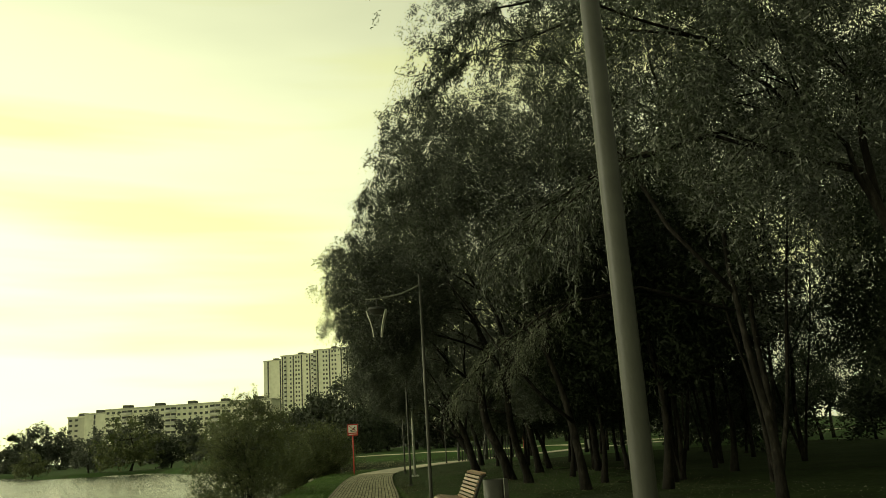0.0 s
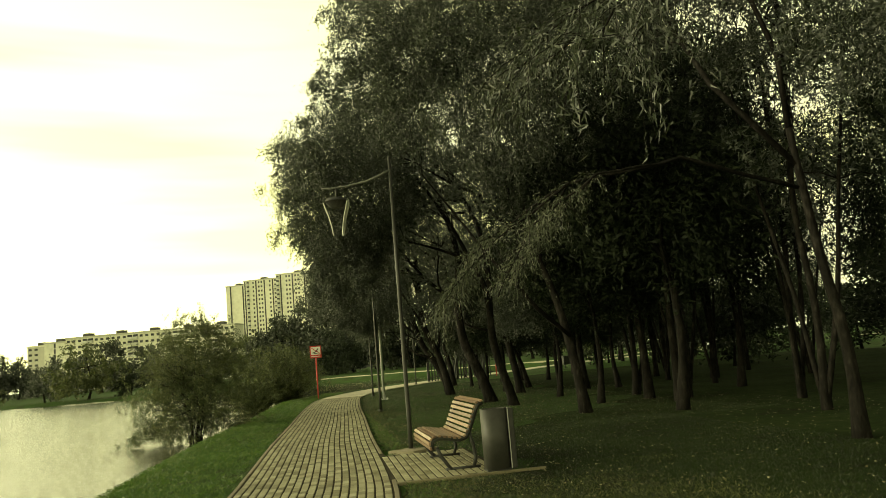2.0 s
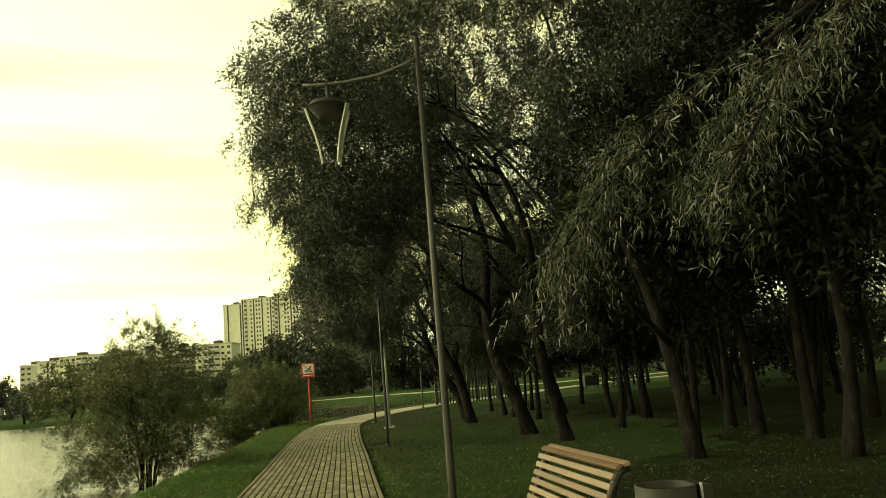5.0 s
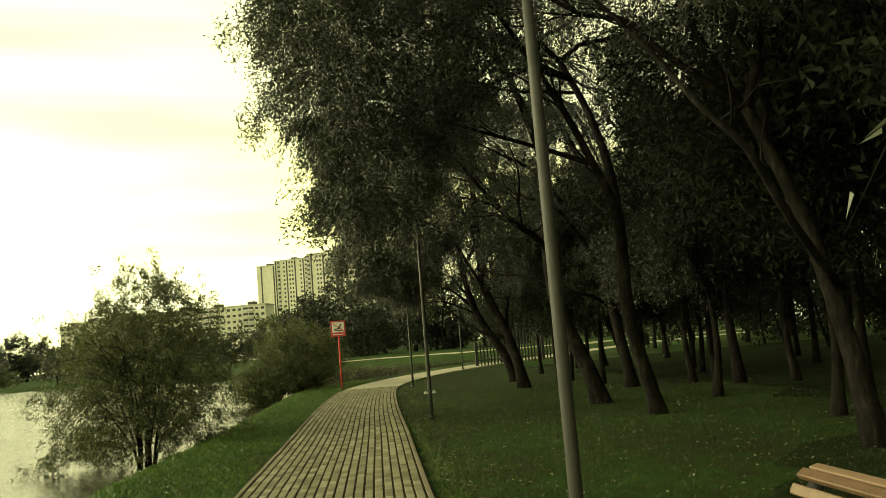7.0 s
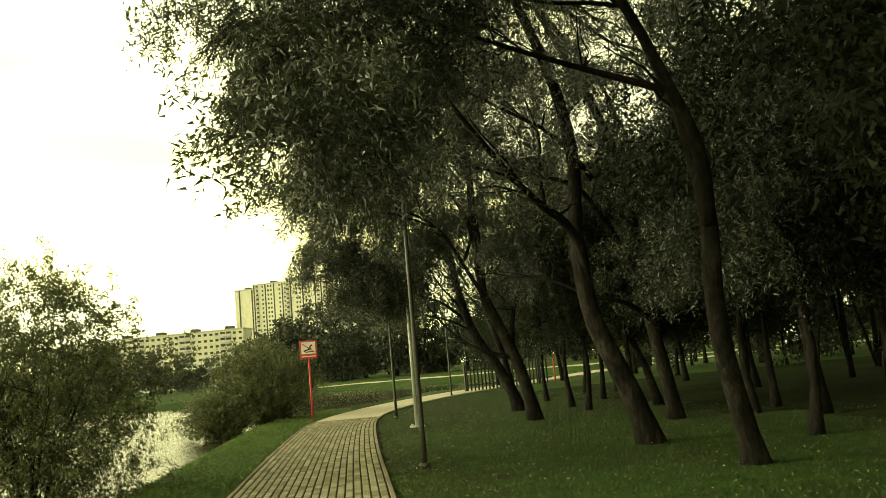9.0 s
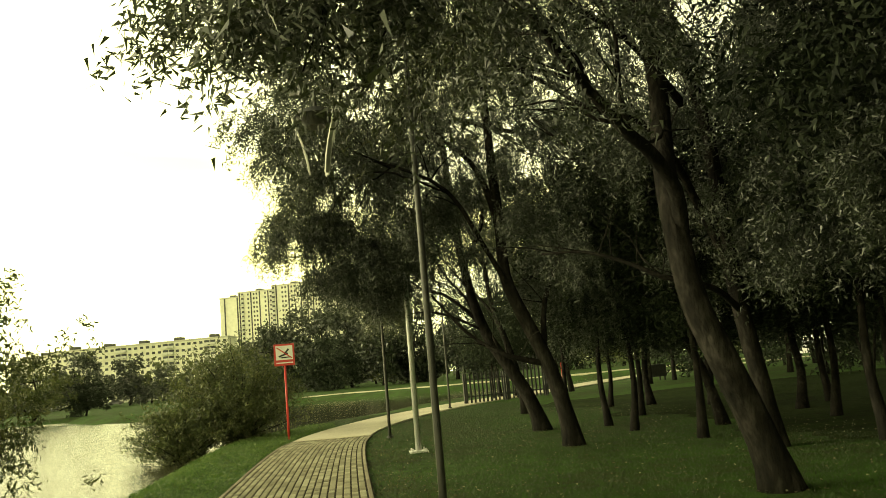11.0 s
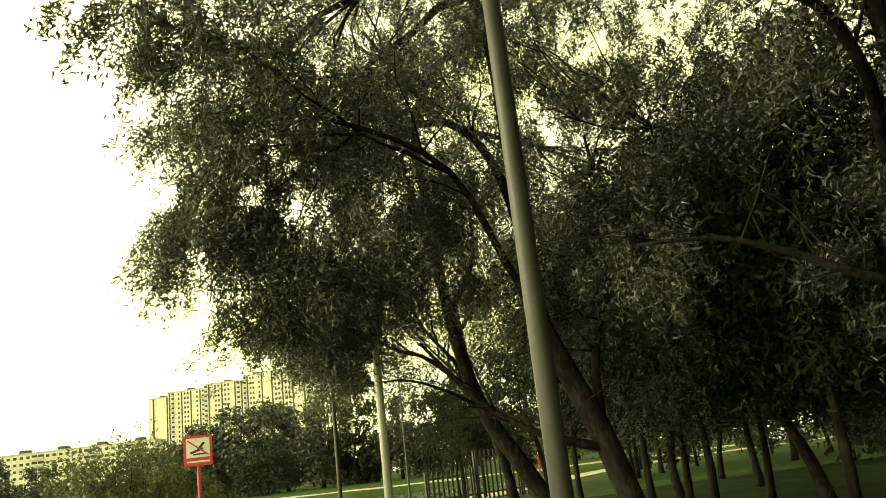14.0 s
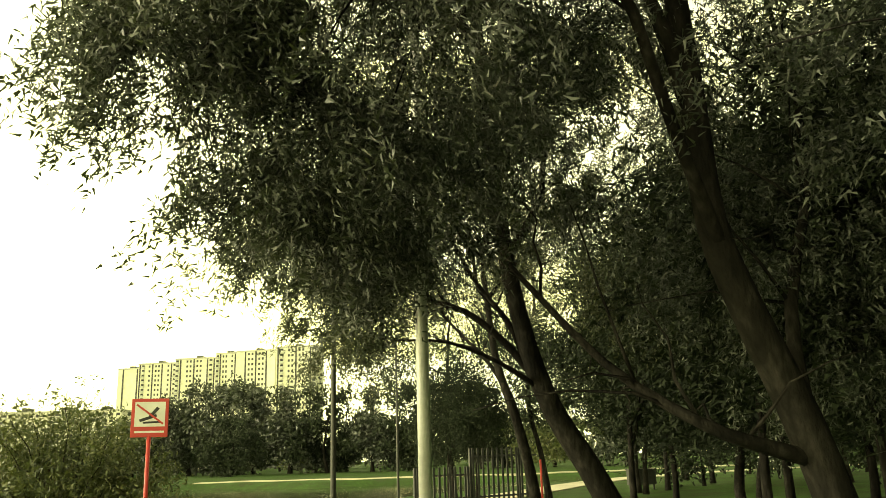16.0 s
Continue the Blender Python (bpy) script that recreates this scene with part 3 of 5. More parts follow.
hanging_bough(bench_willow, [([(6.75, 13.2, 3.3), (5.0, 13.0, 3.75), (3.4, 12.9, 3.45), (2.4, 13.0, 2.8), (1.75, 13.15, 2.1)], 0.032),
                             ([(5.0, 13.0, 3.75), (3.6, 12.4, 3.45), (2.75, 12.4, 2.85), (2.3, 12.6, 2.1)], 0.02),
                             ([(3.4, 12.9, 3.45), (2.5, 13.7, 2.95), (2.0, 13.8, 2.2)], 0.016),
                             ([(3.6, 12.4, 3.45), (3.1, 12.9, 2.95), (2.65, 13.1, 2.35)], 0.014),
                             ([(3.4, 12.9, 3.45), (3.2, 13.7, 3.1), (2.85, 14.0, 2.5)], 0.014),
                             ([(2.4, 13.0, 2.8), (2.0, 13.3, 2.35), (1.75, 13.4, 1.95)], 0.010)], 48, 61, WILLOW_BRIGHT, fall=0.5, leaf=(0.064, 0.0105), spread=0.5)
# a crown above the start of the walk
first_willow = tree("willow_tree", 6.9, 8.6, [(0, 0, 0), (-0.1, 0.0, 1.4), (-0.3, -0.1, 2.9), (-0.8, -0.2, 4.2)], [0, 1],
     [((-2.3, -0.5, 5.3), (1.7, 1.5, 1.3), 900), ((-1.2, 0.3, 7.4), (2.4, 2.2, 1.7), 700), ((1.2, 0.6, 6.2), (2.2, 2.2, 1.8), 700), ((-2.6, -1.2, 6.7), (2.2, 2.0, 1.6), 1000), ((0.4, -1.5, 6.4), (2.4, 2.0, 1.8), 900), ((-0.6, 1.6, 5.0), (1.8, 1.6, 1.3), 700)],
     WILLOW, WIL, "tree", 19, r0=0.11, group="willow row", fill=0.76, clump=0.26)
hanging_bough(first_willow, [([(6.1, 8.4, 4.2), (4.6, 8.9, 4.9), (3.4, 9.6, 4.8), (2.6, 10.1, 4.2), (2.2, 10.4, 3.75)], 0.03),
                             ([(4.6, 8.9, 4.9), (3.6, 9.2, 4.6), (3.0, 9.8, 4.1)], 0.016),
                             ([(6.1, 8.4, 4.2), (4.4, 8.3, 4.7), (3.0, 8.2, 4.3), (2.2, 8.1, 3.6), (1.8, 8.05, 3.0)], 0.024),
                             ([(4.4, 8.3, 4.7), (3.2, 9.0, 4.5), (2.2, 9.4, 4.0), (1.65, 9.45, 3.3)], 0.018),
                             ([(3.0, 8.2, 4.3), (2.7, 8.6, 3.9), (2.4, 8.1, 3.2)], 0.013),
                             ([(5.6, 8.2, 4.6), (4.0, 7.6, 5.5), (2.2, 7.0, 5.7), (1.3, 6.6, 5.2), (0.95, 6.5, 4.7)], 0.022),
                             ([(4.0, 7.6, 5.5), (2.6, 8.0, 5.9), (1.5, 8.4, 5.7), (0.9, 8.6, 5.2)], 0.018)], 52, 62, WILLOW, fall=0.62, leaf=(0.085, 0.016))
# first crown that reaches over the path
tree("willow_tree", 5.9, 20.5, [(0, 0, 0), (-0.15, 0.1, 1.3), (-0.35, 0.3, 2.6), (-0.7, 0.5, 3.8)], [0, 1, 2, 3, 4],
     [((-3.9, 3.2, 6.4), (2.4, 2.6, 1.8), 1300), ((-2.0, 1.2, 9.2), (2.8, 3.0, 2.4), 1300), ((0.6, 0.8, 10.5), (2.8, 2.8, 2.0), 600), ((2.0, 0.4, 6.4), (2.4, 2.6, 2.0), 600), ((-1.0, -0.6, 5.6), (1.8, 2.0, 1.3), 600), ((-5.2, -0.1, 6.0), (1.2, 1.4, 1.0), 520), ((-5.4, 1.3, 5.2), (1.1, 1.0, 0.8), 360), ((-4.3, 2.2, 8.0), (1.3, 1.3, 1.1), 420)],
     WILLOW, WIL, "tree", 12, r0=0.12, group="willow row", fill=1.0, clump=0.26,
     extra=[([(-0.2, 0, 1.7), (-1.1, -0.8, 2.3), (-1.75, -1.3, 2.95), (-2.1, -1.25, 3.35), (-2.6, -1.0, 4.2), (-3.2, -0.2, 5.4)], 0.05)])
arching_willow = tree("willow_tree", 5.55, 25.6, beside(5.55, 25.6, [(5.55, 25.6, 0), (5.41, 25.5, 0.5), (5.14, 25.2, 1.2), (4.95, 24.9, 1.9), (4.9, 24.7, 2.6), (5.0, 25.0, 3.3), (5.1, 25.5, 4.2), (5.0, 25.9, 5.2), (4.6, 26.0, 6.2)]), [0, 2, 4, 6],
     [((-4.4, -1.7, 4.6), (1.1, 1.2, 1.0), 480), ((-4.2, -0.1, 4.5), (1.0, 1.0, 0.8), 240), ((-4.4, -1.6, 5.8), (2.0, 2.4, 2.1), 1500), ((-3.2, 0.4, 4.2), (1.4, 1.6, 1.2), 300), ((-2.8, 0.6, 8.0), (2.8, 2.6, 2.2), 700), ((-0.4, 0.4, 10.2), (2.8, 2.8, 2.2), 340), ((2.2, 0.6, 6.4), (2.4, 2.6, 2.2), 900), ((-2.6, -2.6, 6.6), (1.9, 2.0, 1.8), 500), ((1.6, 0.6, 3.7), (1.5, 1.7, 1.3), 720), ((0.7, 0.8, 2.9), (1.1, 1.3, 0.7), 380), ((-4.45, -0.5, 3.85), (1.05, 1.0, 0.6), 430), ((-4.65, -3.0, 3.4), (0.8, 0.8, 0.5), 300), ((-4.8, 0.1, 4.9), (0.9, 0.9, 0.7), 380)],
     WILLOW, WIL, "tree", 13, r0=0.135, group="willow row", fill=0.76, clump=0.26, taper=0.6,
     extra=[(beside(5.55, 25.6, [(4.9, 24.7, 2.6), (4.7, 24.3, 3.3), (4.36, 24.05, 3.9), (3.97, 23.95, 4.7), (3.3, 23.8, 5.8), (2.5, 23.7, 7.0)]), 0.085), (beside(5.55, 25.6, [(4.36, 24.05, 3.9), (3.6, 24.4, 4.3), (2.7, 24.4, 4.6), (1.7, 24.2, 4.9)]), 0.045)])
hanging_bough(arching_willow, [([(4.6, 25.4, 5.4), (2.9, 25.4, 5.6), (1.7, 25.4, 4.6), (1.0, 25.4, 3.2)], 0.03), ([(2.9, 25.4, 5.6), (2.0, 25.9, 4.5), (1.4, 26.0, 3.3)], 0.02), ([(2.0, 24.2, 5.0), (0.9, 23.4, 4.5), (0.3, 22.4, 3.5)], 0.018), ([(1.7, 24.2, 4.9), (0.6, 24.5, 4.95), (-0.2, 24.6, 4.75)], 0.016)], 70, 63, WILLOW, fall=0.55, leaf=(0.09, 0.019))
# the thick leaning willow
leaning_willow = tree("willow_tree", 5.58, 28.7, beside(5.58, 28.7, [(5.58, 28.7, 0), (5.36, 28.7, 0.7), (5.04, 28.6, 1.4), (4.85, 28.6, 1.9), (4.75, 28.6, 2.6), (4.78, 28.75, 3.4), (4.95, 29.0, 4.4), (4.85, 29.0, 5.4), (4.5, 28.9, 6.5), (4.1, 28.8, 7.4)]), [0, 1, 3],
     [((-3.0, 0.4, 7.6), (2.2, 2.2, 1.8), 420), ((-1.0, 0.6, 9.8), (2.6, 2.6, 2.2), 360), ((2.4, 0.4, 6.2), (2.4, 2.6, 2.4), 900), ((-3.0, 0.8, 5.4), (1.1, 1.2, 0.9), 200), ((1.3, 1.5, 4.4), (1.9, 1.8, 1.5), 780), ((3.0, 0.8, 3.5), (1.7, 1.8, 1.2), 620), ((-1.0, 0.3, 5.7), (1.6, 1.7, 1.5), 560), ((1.3, 0.6, 3.0), (1.2, 1.3, 0.8), 460)],
     WILLOW, "thick old willow leaning towards the path, bark lit on one side", "tree", 14, r0=0.18, group="willow row", fill=0.86, clump=0.26, taper=0.62,
     extra=[(beside(5.58, 28.7, [(4.8, 28.6, 2.6), (4.7, 28.4, 3.05), (4.4, 28.2, 3.4), (4.1, 28.0, 3.55), (3.73, 27.8, 3.85), (3.3, 27.6, 4.3), (2.6, 27.4, 5.2), (2.0, 27.6, 6.4)]), 0.085),
            (beside(5.58, 28.7, [(4.1, 28.0, 3.55), (4.1, 28.1, 4.1), (4.2, 28.3, 4.8), (4.0, 28.6, 5.8)]), 0.035),
            (beside(5.58, 28.7, [(5.3, 29.15, 4.2), (4.7, 29.0, 4.9), (3.9, 28.8, 5.3), (2.9, 28.9, 5.9)]), 0.05)])
hanging_bough(leaning_willow, [([(3.3, 27.6, 4.3), (2.8, 28.2, 4.7), (2.3, 28.5, 4.5), (1.9, 28.6, 4.0)], 0.02), ([(2.9, 28.9, 5.9), (2.5, 28.6, 5.3), (2.3, 28.4, 4.6)], 0.018)], 60, 64, WILLOW_YELLOW, fall=0.6, leaf=(0.085, 0.017))
# a dark willow behind it, whose boughs cross the gap
tree("willow_tree", 7.3, 31.6, beside(7.3, 31.6, [(7.3, 31.6, 0), (7.15, 31.5, 0.8), (6.95, 31.4, 1.8), (6.8, 31.3, 2.8), (6.72, 31.2, 3.8), (6.6, 31.1, 4.7), (6.25, 31.0, 5.75), (5.7, 31.0, 7.0), (5.2, 31.0, 8.1)]), [0, 1, 2, 3],
     [((-0.6, 0.6, 7.6), (2.4, 2.4, 1.9), 620), ((1.6, 0.2, 5.8), (2.2, 2.4, 1.9), 720), ((0.6, 1.6, 4.0), (1.8, 1.6, 1.3), 640), ((0.4, 0.8, 9.4), (2.2, 2.4, 1.6), 300), ((2.4, -0.8, 3.9), (1.6, 1.6, 1.3), 520), ((-2.5, -0.6, 6.5), (1.9, 1.9, 1.6), 560), ((-0.2, 0.3, 3.0), (1.2, 1.2, 0.8), 420), ((-1.6, 0.8, 4.6), (1.2, 1.2, 0.9), 300)],
     WILLOW, WIL, "tree", 17, r0=0.14, group="willow row", fill=0.76, clump=0.26, taper=0.6,
     extra=[(beside(7.3, 31.6, [(6.85, 31.35, 2.5), (6.4, 31.2, 3.4), (5.9, 30.7, 3.9), (5.4, 30.5, 4.4), (4.74, 30.5, 4.6), (4.2, 30.6, 5.0), (3.4, 30.8, 5.6)]), 0.065),
            (beside(7.3, 31.6, [(6.7, 32.0, 4.2), (6.2, 33.3, 4.5), (5.75, 33.5, 4.75), (5.4, 33.5, 4.95), (4.9, 33.6, 5.5)]), 0.05), (beside(7.3, 31.6, [(5.75, 33.5, 4.75), (5.2, 33.5, 4.75), (4.6, 33.4, 4.85)]), 0.025),
            (beside(7.3, 31.6, [(6.9, 31.35, 1.9), (6.3, 30.9, 2.2), (5.6, 30.9, 2.4), (5.2, 31.1, 2.65), (4.7, 31.3, 2.85), (4.2, 31.6, 2.9)]), 0.05)])
fan_willow = tree("willow_tree", 5.21, 34.2, beside(5.21, 34.2, [(5.21, 34.2, 0), (5.05, 34.2, 0.8), (4.8, 34.2, 1.6), (4.5, 34.2, 2.3), (4.3, 34.2, 2.9), (4.3, 34.25, 3.8), (4.27, 34.3, 5.0), (4.3, 34.5, 6.2), (4.2, 34.8, 7.6)]), [0, 1, 2, 6],
     [((-3.25, 0.4, 4.5), (1.80, 1.9, 1.5), 1150), ((-2.6, 0.3, 6.6), (2.4, 2.2, 1.9), 900), ((-0.6, 0.6, 8.4), (2.6, 2.6, 2.2), 420), ((-0.9, 0.5, 5.6), (1.8, 1.8, 1.4), 380), ((-0.5, -1.1, 3.5), (1.1, 0.9, 0.9), 260), ((-1.4, 1.2, 4.3), (1.5, 1.5, 1.1), 420), ((-3.8, 0.1, 5.5), (1.3, 1.3, 1.2), 420), ((-2.5, 1.9, 3.3), (1.2, 1.3, 0.8), 420), ((1.9, 0.4, 4.8), (2.2, 2.4, 1.6), 520), ((0.9, 1.2, 3.0), (1.5, 1.6, 1.3), 900), ((-4.3, -2.4, 5.0), (0.8, 1.0, 0.9), 300), ((-4.2, 0.2, 3.95), (0.9, 0.9, 0.55), 420), ((-3.5, 0.7, 3.3), (0.9, 0.9, 0.5), 420), ((-3.1, 2.2, 3.1), (0.9, 0.9, 0.5), 350), ((1.8, 0.8, 6.5), (1.8, 1.8, 1.4), 420), ((0.2, 1.0, 7.0), (1.6, 1.6, 1.2), 320)],
     WILLOW, "willow with a lit leaning trunk and a wide drooping crown", "tree", 15, r0=0.15, group="willow row", fill=0.84, clump=0.26, leaf=(0.068, 0.0195), per_twig=50, bunch=0.04, taper=0.62,
     extra=[(beside(5.21, 34.2, [(4.9, 34.2, 1.35), (4.5, 34.2, 1.45), (4.1, 34.25, 1.6), (3.6, 34.5, 2.0), (3.1, 34.8, 2.7)]), 0.06), (beside(5.21, 34.2, [(4.3, 34.25, 3.6), (4.15, 34.3, 4.4), (3.9, 34.4, 5.0), (3.5, 34.7, 5.5), (2.8, 34.8, 6.6)]), 0.07), (beside(5.21, 34.2, [(4.4, 34.2, 2.6), (3.9, 33.9, 3.4), (3.3, 33.5, 4.25), (2.4, 33.4, 4.7), (1.4, 33.6, 5.0)]), 0.05), (beside(5.21, 34.2, [(4.85, 34.2, 1.5), (5.0, 34.4, 2.4), (5.5, 34.6, 3.6), (5.5, 34.8, 5.2)]), 0.06)])
hanging_bough(fan_willow, [([(3.3, 33.5, 4.25), (2.4, 33.2, 4.6), (1.2, 33.6, 4.6), (0.4, 34.2, 4.0)], 0.022), ([(2.4, 33.4, 4.7), (1.6, 34.2, 4.4), (0.9, 34.4, 3.5)], 0.018), ([(2.4, 33.4, 4.7), (1.3, 32.4, 5.0), (0.5, 31.7, 4.9)], 0.016)], 64, 65, WILLOW_YELLOW, fall=0.55, leaf=(0.078, 0.017))
tree("willow_tree", 5.77, 38.3, beside(5.77, 38.3, [(5.85, 38.3, 0), (5.6, 38.3, 0.7), (5.25, 38.3, 1.35), (4.85, 38.3, 2.0), (4.6, 38.3, 2.7), (4.4, 38.3, 3.7), (4.25, 38.3, 5.2), (4.15, 38.3, 7.0)]), [0, 1, 2, 3],
     [((-2.9, 0.8, 4.8), (1.8, 1.9, 1.5), 900), ((-2.2, 0.6, 7.4), (2.4, 2.4, 2.2), 700), ((0.2, 0.4, 9.2), (2.6, 2.6, 2.2), 380), ((1.9, 0.2, 5.3), (2.2, 2.4, 1.7), 620), ((-2.8, 1.6, 3.1), (1.0, 1.2, 0.7), 300), ((-0.3, 0.4, 5.7), (1.9, 1.9, 1.6), 620), ((0.9, 0.2, 3.7), (1.3, 1.4, 1.2), 700)],
     WILLOW_YELLOW, WIL, "tree", 16, r0=0.17, group="willow row", fill=0.76, clump=0.26, leaf=(0.068, 0.0195), per_twig=50, bunch=0.04, taper=0.62,
     extra=[(beside(5.77, 38.3, [(4.9, 38.3, 2.0), (4.63, 38.4, 2.45), (4.3, 38.4, 2.8), (3.9, 38.4, 3.1), (3.4, 38.5, 3.3), (2.8, 38.6, 3.9)]), 0.06), (beside(5.77, 38.3, [(4.6, 38.35, 2.5), (4.4, 38.4, 3.0), (4.0, 38.4, 3.5), (3.6, 38.4, 4.3)]), 0.045), (beside(5.77, 38.3, [(4.75, 38.3, 2.2), (4.2, 38.2, 2.5), (3.6, 38.1, 2.7), (3.0, 38.0, 2.7)]), 0.035), (beside(5.77, 38.3, [(4.4, 38.3, 3.7), (4.9, 38.3, 4.6), (5.0, 38.5, 5.8)]), 0.06)])
# and one more before the fence
tree("willow_tree", 7.1, 44.4, beside(7.1, 44.4, [(7.1, 44.4, 0), (6.95, 44.3, 1.0), (6.6, 44.1, 2.2), (6.3, 44.2, 3.3), (6.2, 44.4, 5.0)]), [0, 1, 2],
     [((-1.4, 0.4, 5.8), (1.9, 1.9, 1.6), 420), ((0.8, 0.6, 5.4), (1.9, 1.9, 1.5), 420), ((-0.4, 0.2, 7.4), (2.0, 2.0, 1.5), 300), ((1.4, 0.2, 3.4), (1.2, 1.2, 0.9), 260)],
     WILLOW_YELLOW, WIL, "tree", 18, r0=0.13, group="willow row", fill=0.76, clump=0.26, taper=0.6,
     extra=[(beside(7.1, 44.4, [(6.6, 44.1, 2.4), (6.2, 44.3, 3.2), (5.6, 44.9, 4.1), (5.0, 45.2, 5.0)]), 0.05)])

# the wood behind the row: alike trees, turned and scaled
DEEP = [((-0.8, 0, 5.6), (2.6, 2.8, 2.2), 330), ((0.9, 0.6, 7.8), (2.6, 2.6, 2.4), 320), ((1.2, -0.8, 5.2), (2.2, 2.4, 1.8), 250), ((-0.4, -0.6, 9.8), (2.2, 2.2, 1.9), 230), ((0.2, 0.8, 3.9), (2.0, 2.2, 1.2), 240)]
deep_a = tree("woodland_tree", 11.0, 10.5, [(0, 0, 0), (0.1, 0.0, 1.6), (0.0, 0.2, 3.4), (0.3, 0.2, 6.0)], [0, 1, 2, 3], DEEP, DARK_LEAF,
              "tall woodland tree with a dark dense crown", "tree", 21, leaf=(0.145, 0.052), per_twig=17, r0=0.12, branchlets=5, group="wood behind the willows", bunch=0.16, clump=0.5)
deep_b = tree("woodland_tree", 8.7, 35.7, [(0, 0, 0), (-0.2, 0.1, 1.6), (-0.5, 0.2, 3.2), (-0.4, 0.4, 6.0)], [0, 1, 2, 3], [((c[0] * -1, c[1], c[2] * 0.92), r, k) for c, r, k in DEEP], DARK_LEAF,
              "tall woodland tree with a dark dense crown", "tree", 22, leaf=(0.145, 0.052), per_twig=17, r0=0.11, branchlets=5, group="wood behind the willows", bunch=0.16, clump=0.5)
rnd = random.Random(5)
for wxy in ((8.6, 23.4), (13.6, 29.5), (11.2, 37.0), (9.0, 29.5), (10.2, 42.5), (14.8, 18.5), (12.6, 14.0), (16.8, 23.0), (13.5, 44.5), (20.5, 28.0), (15.2, 49.0), (13.5, 8.0)):
    s = rnd.uniform(0.85, 1.15)
    made = copy_thing(rnd.choice((deep_a, deep_b)), pose(wxy[0], wxy[1], z_at(*wxy), 0, 0, rnd.uniform(0, 360)))
    low = 0.58 if wxy[1] > 34 and wxy[0] < 16 else 1.0
    made.scale = (s, s, s * low * rnd.uniform(0.92, 1.1))
deep_b.scale = (1, 1, 0.6)
# slender trees with thin crowns, sky showing between their stems
SLIM = [((0.5, 0.2, 5.2), (1.5, 1.5, 1.6), 90), ((-0.6, -0.2, 6.8), (1.5, 1.5, 1.6), 90), ((0.2, 0.3, 8.6), (1.6, 1.6, 1.5), 100), ((-0.3, 0.4, 3.8), (1.1, 1.2, 0.9), 50)]
slim = tree("slender_tree", 9.3, 22.6, [(0, 0, 0), (0.06, 0, 1.6), (-0.1, 0.05, 3.4), (0.05, 0.1, 5.6), (0.1, 0.1, 7.6)], [0, 1, 2, 3], SLIM, WILLOW, "slender young tree with a thin airy crown", "tree", 24, leaf=(0.12, 0.05), per_twig=22, r0=0.07, branchlets=7, group="wood behind the willows", clump=0.4, bunch=0.08,
            extra=[([(0.02, 0, 0.1), (0.4, 0.1, 1.8), (0.7, 0.1, 3.6), (1.2, 0.2, 6.4)], 0.055), ([(-0.02, 0, 0.1), (-0.35, 0.1, 1.9), (-0.75, 0.0, 4.0), (-1.2, 0.2, 6.8)], 0.05)])
for wxy in ((8.7, 16.2), (10.2, 19.2), (12.2, 26.8), (12.6, 31.0), (16.0, 31.5), (14.8, 37.0), (17.8, 40.0), (19.0, 45.0), (9.4, 26.0), (15.2, 26.4)):
    made = copy_thing(slim, pose(wxy[0], wxy[1], z_at(*wxy), 0, 0, rnd.uniform(0, 360)))
    s = rnd.uniform(0.9, 1.2)
    made.scale = (s, s, s)
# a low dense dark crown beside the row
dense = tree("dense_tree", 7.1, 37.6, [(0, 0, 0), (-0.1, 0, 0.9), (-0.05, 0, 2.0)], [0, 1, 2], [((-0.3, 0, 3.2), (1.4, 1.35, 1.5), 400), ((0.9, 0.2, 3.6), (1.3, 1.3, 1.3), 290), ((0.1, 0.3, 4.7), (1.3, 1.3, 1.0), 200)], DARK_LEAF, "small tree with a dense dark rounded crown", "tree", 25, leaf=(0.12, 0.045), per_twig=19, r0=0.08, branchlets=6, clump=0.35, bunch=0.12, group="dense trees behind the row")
for wx, wy, s in ((7.5, 19.2, 1.5), (8.7, 21.8, 1.6), (8.9, 25.0, 1.3), (9.8, 28.6, 1.15), (9.6, 32.0, 1.1), (10.2, 57.8, 0.85), (9.0, 57.0, 0.8), (7.4, 27.3, 1.1), (7.2, 23.2, 1.15), (8.6, 31.0, 1.1), (7.2, 33.6, 1.05), (7.0, 36.0, 1.0), (8.5, 39.2, 1.05), (7.4, 41.2, 0.95), (10.6, 35.0, 1.15), (10.9, 40.4, 1.15), (9.4, 43.6, 1.0), (12.6, 38.0, 1.2), (13.2, 33.4, 1.25), (11.6, 24.2, 1.4)):
    made = copy_thing(dense, pose(wx, wy, z_at(wx, wy), 0, 0, rnd.uniform(0, 360)))
    made.scale = (s, s, s)
# undergrowth closing the wood below the crowns; out-of-view copies added to block light
THICK = [((0, 0, 1.7), (2.3, 2.0, 1.3), 170), ((1.2, 0.4, 3.2), (1.8, 1.8, 1.3), 120), ((-1.2, 0.3, 2.9), (1.8, 1.8, 1.2), 120)]
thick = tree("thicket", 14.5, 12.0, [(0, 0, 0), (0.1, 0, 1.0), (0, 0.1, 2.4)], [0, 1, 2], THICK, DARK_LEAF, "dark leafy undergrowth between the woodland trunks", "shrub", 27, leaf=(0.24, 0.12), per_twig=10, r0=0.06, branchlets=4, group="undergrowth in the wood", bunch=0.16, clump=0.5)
for o in thick.children:
    if o.name.startswith("trunk"):
        o.name = "stem"
        tagged(o, kind="stuff")
